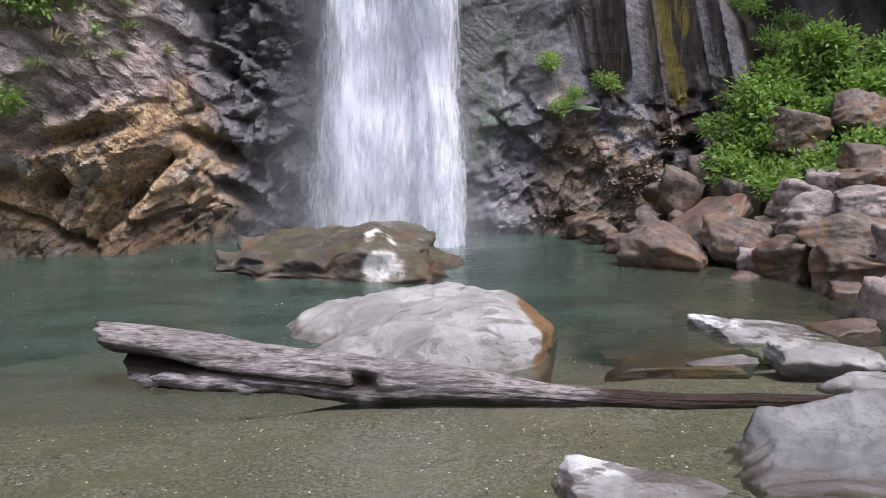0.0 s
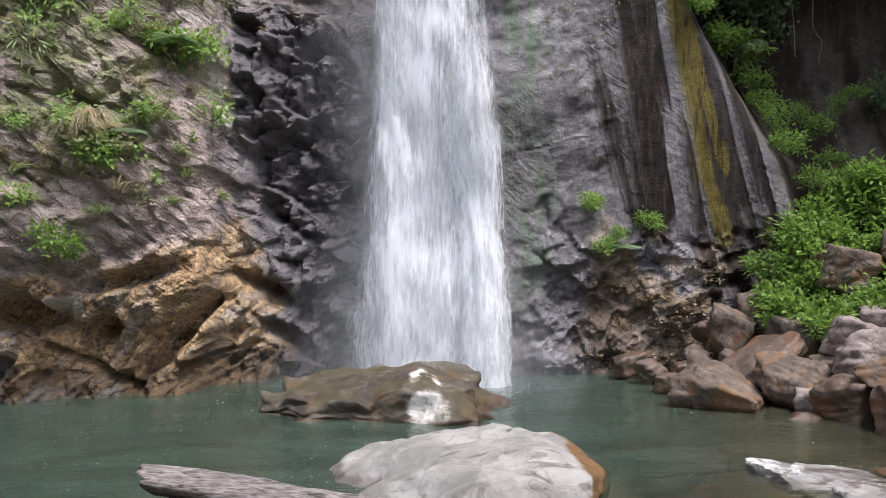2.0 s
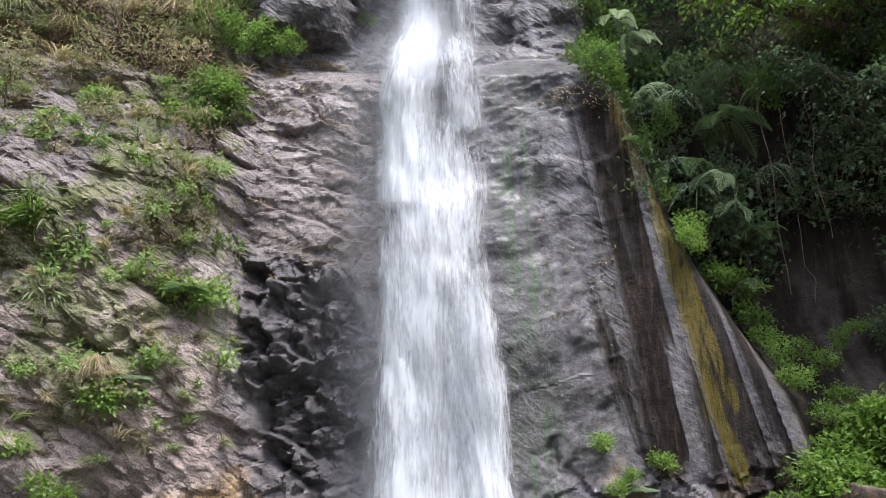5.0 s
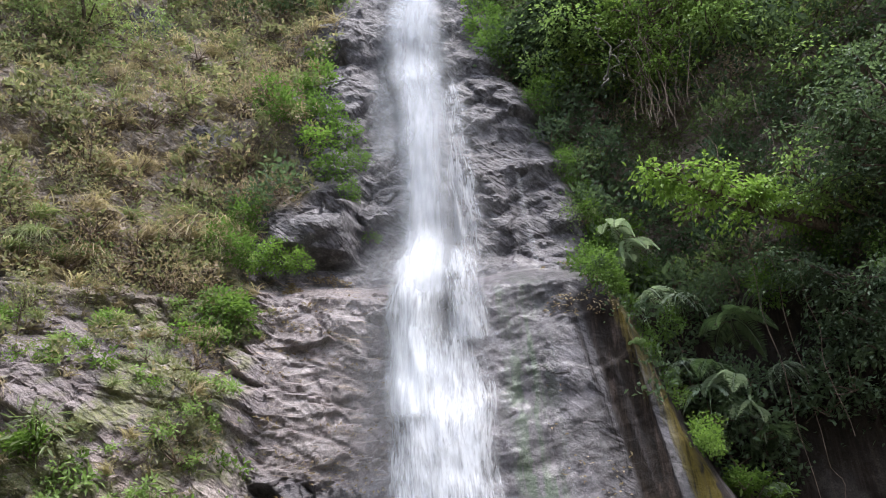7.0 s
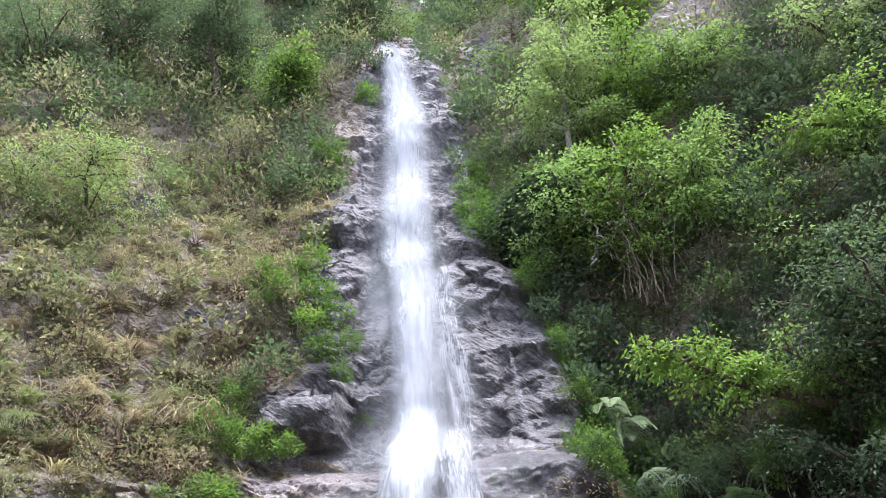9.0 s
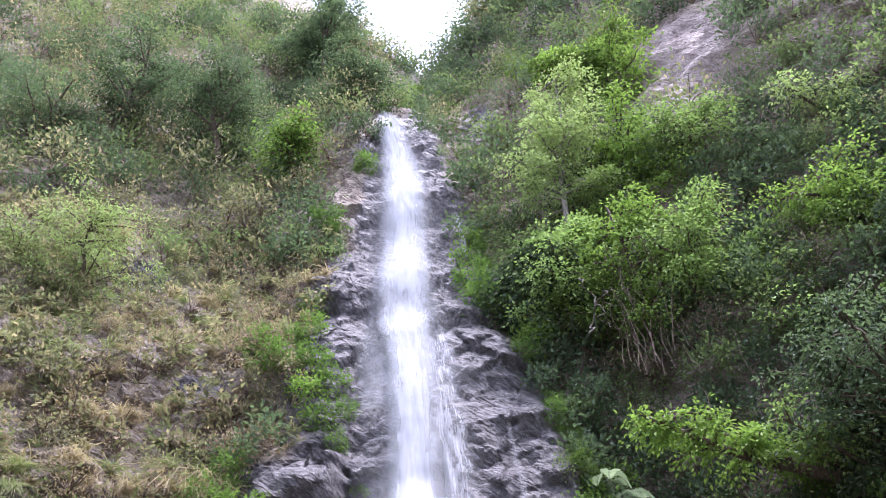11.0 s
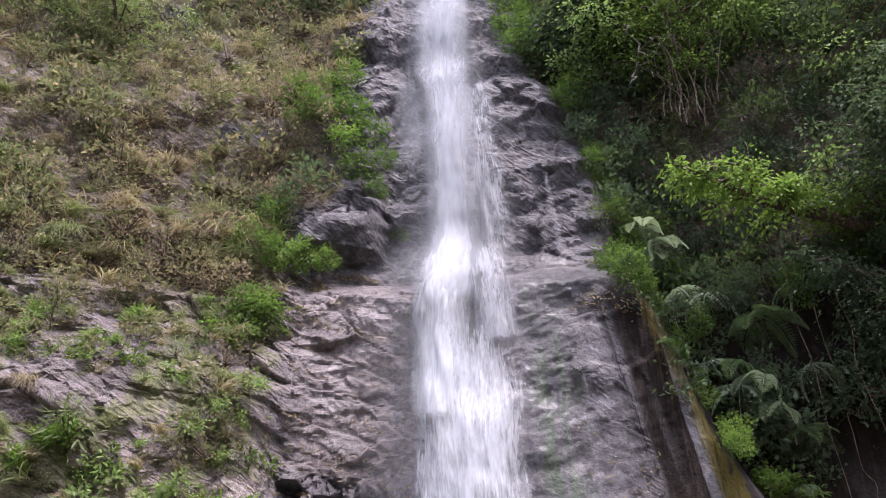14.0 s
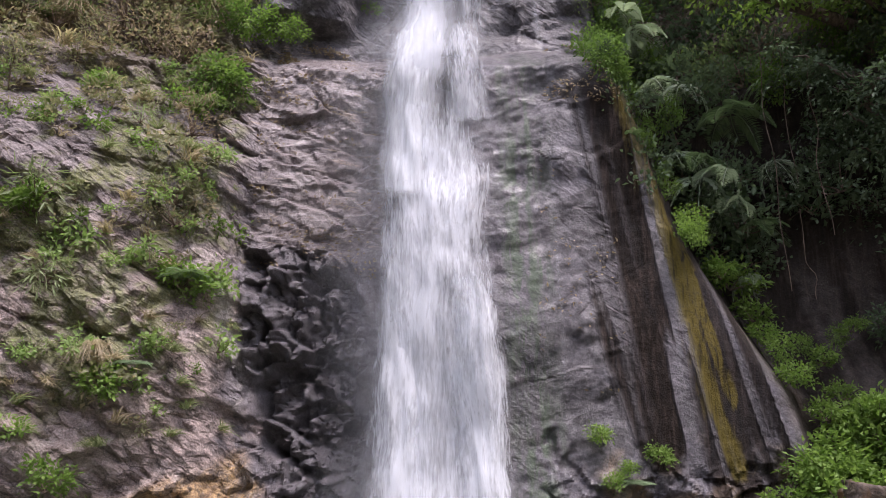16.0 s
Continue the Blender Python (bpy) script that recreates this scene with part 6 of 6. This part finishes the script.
# ---- trees ----
def tree(name, base, top, spread, count, leaf, seed, label, length=0.112, width=0.058, bark=BARK, thick=0.12, flatness=0.22, limbs=30, clump=0.30, low=0.2, sway=0.10):
    """Trunk, forking limbs and a crown of leaf clumps round the limb ends."""
    g = np.random.default_rng(seed)
    base, top = np.array(base, float), np.array(top, float)
    ob = thing(name, base, label, "tree", "trees on the slopes")
    rise = top - base
    t = np.linspace(0, 1, 12)
    wave = np.stack([vnoise(t * 2.2, 1.0, seed=seed), vnoise(t * 2.2, 5.0, seed=seed), 0 * t], 1) * sway * np.linalg.norm(rise)
    trunk = t[:, None] * rise + wave * np.sin(t * np.pi)[:, None]
    part("trunk", mesh("trunk", *tube(trunk, np.interp(t, [0, 1], [thick, thick * 0.25]), 8), bark), ob)
    pts, outs, tones = [], [], []
    for i in range(limbs):
        s = g.uniform(low, 0.98)
        start = np.array([np.interp(s, t, trunk[:, k]) for k in range(3)])
        a = 2.4 * i + g.uniform(-0.4, 0.4)
        reach = spread * g.uniform(0.35, 1.15) * (1.15 - 0.45 * s)
        end = start + [np.cos(a) * reach, np.sin(a) * reach, reach * g.uniform(-0.15, 0.5)]
        u = np.linspace(0, 1, 7)[:, None]
        line = start + u * (end - start) + np.sin(u * np.pi) * [0, 0, 0.12 * reach] + g.normal(0, 0.03 * reach, (7, 3)) * u
        part("limb", mesh("limb", *tube(line, np.linspace(thick * 0.4, thick * 0.08, 7), 5), bark), ob)
        for q in (0.45, 0.66, 0.86, 1.05):
            c = start + q * (end - start) + np.array([0, 0, 0.10 * reach]) + g.normal(0, 0.06 * spread, 3) * [1, 1, 0.5]
            m = max(4, int(1.15 * count / limbs / 4))
            wide = clump * g.uniform(0.4, 1.25)
            d = g.normal(0, wide, (m, 3)) * [1, 1, flatness]
            d[:, 2] -= 0.30 * (d[:, 0] ** 2 + d[:, 1] ** 2) / wide
            pts.append(c + d)
            outs.append(d / clump + [0, 0, 0.15])
            tones.append(np.full(4 * m, g.uniform(-0.40, 0.42)))
    me = mesh("crown", *leaves_at(np.concatenate(pts), length, width, np.concatenate(outs), 0.35, 0.5, seed), leaf, flat=True)
    values(me, "tone", np.concatenate(tones))
    part("crown", me, ob)
    return ob


TREES = [
    ((3.05, 14.6, 14.6), (3.75, 14.3, 23.6), 1.55, 9500, PALE_LEAF, "tall slender tree with a pale trunk and light green leaves", {"bark": PALE_BARK, "low": 0.38, "limbs": 40, "clump": 0.26, "thick": 0.11, "sway": 0.025}),
    ((5.9, 16.2, 23.0), (5.3, 15.2, 26.3), 2.2, 9000, CROWN_LEAF, "spreading bright green tree high on the slope", {"length": 0.15, "width": 0.08}),
    ((9.8, 13.4, 11.6), (8.3, 12.5, 16.0), 1.75, 10000, CROWN_LEAF, "broad bright green tree leaning out from the slope", {"thick": 0.15, "limbs": 28}),
    ((11.2, 13.4, 12.6), (9.9, 12.6, 17.0), 1.8, 9000, CROWN_LEAF, "broad bright green tree on the slope", {"thick": 0.14}),
    ((5.3, 14.5, 12.6), (5.9, 13.5, 16.7), 1.6, 9000, TREE_LEAF, "leafy green tree on the slope", {}),
    ((4.0, 14.6, 12.6), (3.9, 13.6, 16.9), 1.6, 9000, CROWN_LEAF, "leafy green tree with layered sprays on the slope", {}),
    ((6.3, 13.4, 9.2), (3.2, 12.4, 10.1), 0.75, 2600, CROWN_LEAF, "tree arching out over the dark recess with a flat bright crown", {"flatness": 0.3, "limbs": 26, "clump": 0.19, "low": 0.15}),
]
TREES += [
    ((7.8, 13.4, 8.8), (5.2, 12.3, 9.9), 0.9, 1300, TREE_LEAF, "thin branch with scattered leaves reaching over the recess", {"flatness": 0.3, "limbs": 14, "clump": 0.2, "thick": 0.06}),
    ((7.4, 13.6, 9.0), (6.4, 12.2, 10.8), 1.2, 3500, DEEP_LEAF, "small spreading tree at the edge of the recess", {"flatness": 0.25}),
    ((7.4, 14.4, 11.6), (7.0, 13.3, 14.4), 1.5, 6500, TREE_LEAF, "leafy green tree above the dark recess", {}),
    ((2.2, 15.0, 14.0), (2.1, 14.4, 16.6), 0.9, 4500, DEEP_LEAF, "dark broad-leaved tree beside the rock gully", {"length": 0.17, "width": 0.12}),
    ((8.9, 14.6, 15.8), (8.4, 13.8, 18.8), 1.7, 7000, DEEP_LEAF, "dark green tree on the slope", {}),
    ((5.0, 15.3, 17.2), (5.1, 14.5, 20.6), 1.6, 8000, CROWN_LEAF, "green tree with a layered crown on the slope", {}),
    ((3.0, 15.0, 13.2), (3.0, 14.2, 17.0), 1.35, 7500, TREE_LEAF, "dark leafy tree above the rock gully", {}),
]
TREES += [
    ((7.0, 14.6, 17.0), (6.7, 14.0, 20.5), 1.8, 8000, TREE_LEAF, "leafy green tree high on the slope", {}),
    ((10.5, 13.8, 16.2), (9.7, 13.0, 19.2), 1.9, 7000, PALE_LEAF, "pale-leaved tree high on the slope", {}),
    ((11.2, 14.8, 20.2), (10.6, 14.2, 23.6), 1.9, 7000, DULL_LEAF, "grey-green tree beside the bare rock face", {}),
    ((8.4, 13.0, 8.0), (6.8, 11.8, 11.4), 1.7, 6000, DEEP_LEAF, "dark tree with spreading branches over the recess", {}),
    ((6.8, 13.6, 5.2), (5.9, 12.6, 8.0), 1.5, 6000, DEEP_LEAF, "dark drooping tree in the shaded recess", {}),
    ((-8.5, 13.6, 14.9), (-8.05, 12.8, 17.5), 1.5, 4500, PALE_LEAF, "sparse small tree with thin yellowish leaves", {"length": 0.10, "width": 0.04, "thick": 0.07}),
    ((-10.0, 13.4, 14.6), (-9.6, 12.8, 17.0), 1.2, 3500, PALE_LEAF, "sparse small tree with thin yellowish leaves", {"length": 0.10, "width": 0.04, "thick": 0.06}),
]
TREES += [
    ((-11.7, 15.0, 21.2), (-11.4, 14.0, 24.7), 2.0, 8000, DEEP_LEAF, "dark green tree on the upper hillside", {}),
    ((-9.7, 15.8, 24.4), (-9.5, 14.8, 28.0), 2.0, 8000, DEEP_LEAF, "dark green tree on the upper hillside", {}),
    ((-6.9, 16.2, 23.8), (-6.7, 15.2, 26.9), 1.7, 7000, DEEP_LEAF, "dark green tree on the upper hillside", {}),
    ((-4.5, 16.6, 22.6), (-4.3, 15.6, 24.6), 0.8, 2500, BRIGHT_LEAF, "small fresh yellow-green tree on the hillside", {"length": 0.14, "width": 0.08}),
    ((-3.0, 18.2, 27.4), (-2.5, 17.2, 30.6), 1.5, 7000, DEEP_LEAF, "dark tree overhanging the head of the waterfall", {}),
    ((4.6, 20.5, 34.0), (4.4, 20.2, 38.5), 2.0, 7000, DULL_LEAF, "tree on the skyline above the waterfall", {"length": 0.2, "width": 0.09}),
    ((-4.6, 20.5, 35.0), (-4.4, 20.2, 40.0), 2.0, 7000, DEEP_LEAF, "tree on the skyline above the waterfall", {"length": 0.2, "width": 0.09}),
]
for base, top, spread, count, leaf, label, more in TREES:
    tree("tree", base, top, spread, count, leaf, 400 + int(abs(base[0]) * 10 + top[2]), label, **more)


# ---- vines and dead wood ----
def vine(parent, start, end, radius, seed, sway=0.15, mat=TWIG):
    g = np.random.default_rng(seed)
    t = np.linspace(0, 1, 16)
    line = np.array(start) + t[:, None] * (np.array(end) - np.array(start))
    line = line + np.stack([vnoise(t * 5, 0, seed=seed), vnoise(t * 5, 9, seed=seed), 0.3 * vnoise(t * 6, 4, seed=seed)], 1) * sway * np.sin(np.pi * np.clip(t + 0.05, 0, 1))[:, None]
    return part("vine", mesh("vine", *tube(line - np.array(parent.location), np.full(16, radius), 4), mat), parent)


tangle = thing("hanging_vines", (4.0, 13.9, 12.2), "tangle of dry brown vines hanging from the trees", "vine")
for i in range(26):
    g = np.random.default_rng(500 + i)
    x0 = 3.5 + 1.3 * g.uniform()
    vine(tangle, (x0, 13.9 + g.uniform(-0.2, 0.3), 15.4 + g.uniform(-0.6, 0.9)), (x0 + g.uniform(-0.3, 0.45), 13.8 + g.uniform(-0.2, 0.2), 12.3 + g.uniform(-0.3, 0.6)), 0.006 + 0.008 * g.uniform(), 510 + i, 0.3)
branch = thing("dead_branch", (3.05, 13.6, 13.9), "bare bleached dead branch hanging among the vines", "branch")
for end, rad in (((2.72, 13.5, 12.95), 0.022), ((3.75, 13.6, 14.25), 0.014), ((3.55, 13.6, 13.75), 0.01), ((2.9, 13.7, 14.9), 0.02), ((3.2, 13.5, 13.1), 0.011)):
    vine(branch, (3.05, 13.6, 13.9), end, rad, int(rad * 1000) + int(end[0] * 100), 0.2, PALE_BARK)
for i, (x, y, top, foot) in enumerate(((4.62, 13.2, 9.6, 4.6), (4.95, 13.3, 9.2, 6.4), (5.25, 12.9, 8.4, 5.4), (5.5, 13.2, 12.5, 9.2), (4.4, 13.1, 12.2, 10.6), (5.05, 13.4, 6.0, 4.5))):
    cord = thing("hanging_vine", (x, y, top), "thin pale vine hanging straight down in front of the dark recess", "vine", "single hanging vines")
    vine(cord, (x, y, top), (x + 0.06, y - 0.05, foot), 0.007, 540 + i, 0.10)


# ---- fallen leaves ----
def litter(count, xs, zs, seed, label):
    """Fallen leaves caught on the rough rock; past counting."""
    g = np.random.default_rng(seed)
    x, z = g.uniform(*xs, count * 8), g.uniform(*zs, count * 8)
    keep = vnoise(x * 1.3 + 0.3 * z, z * 4.5 + x * 0.9, seed=seed) > 0.35
    x, z = x[keep][:count], z[keep][:count]
    pts = np.stack([x, cliff_y(x, z) - 0.02, z], 1)
    out = np.stack([g.normal(0, 1, len(x)), -0.4 + 0 * x, g.normal(0, 0.3, len(x))], 1)
    tagged(new("leaf_litter", mesh("leaf_litter", *leaves_at(pts, 0.075, 0.035, out, 0.0, 0.3, seed), LITTER_LEAF, flat=True)), label, "leaf litter", kind="stuff")


litter(420, (0.9, 3.4), (0.1, 1.5), 601, "fallen brown leaves caught on the wet rock above the pool")
litter(260, (-3.4, -1.7), (8.35, 9.1), 602, "fallen brown leaves lying on the ledge")
litter(160, (1.0, 2.2), (7.2, 9.5), 603, "fallen brown leaves caught on the rock")
litter(420, (-3.5, -1.3), (4.6, 8.4), 604, "pale fallen leaves lodged on the ledges of the rock")
litter(90, (0.7, 2.0), (3.0, 6.5), 605, "pale fallen leaves caught on the wet rock")
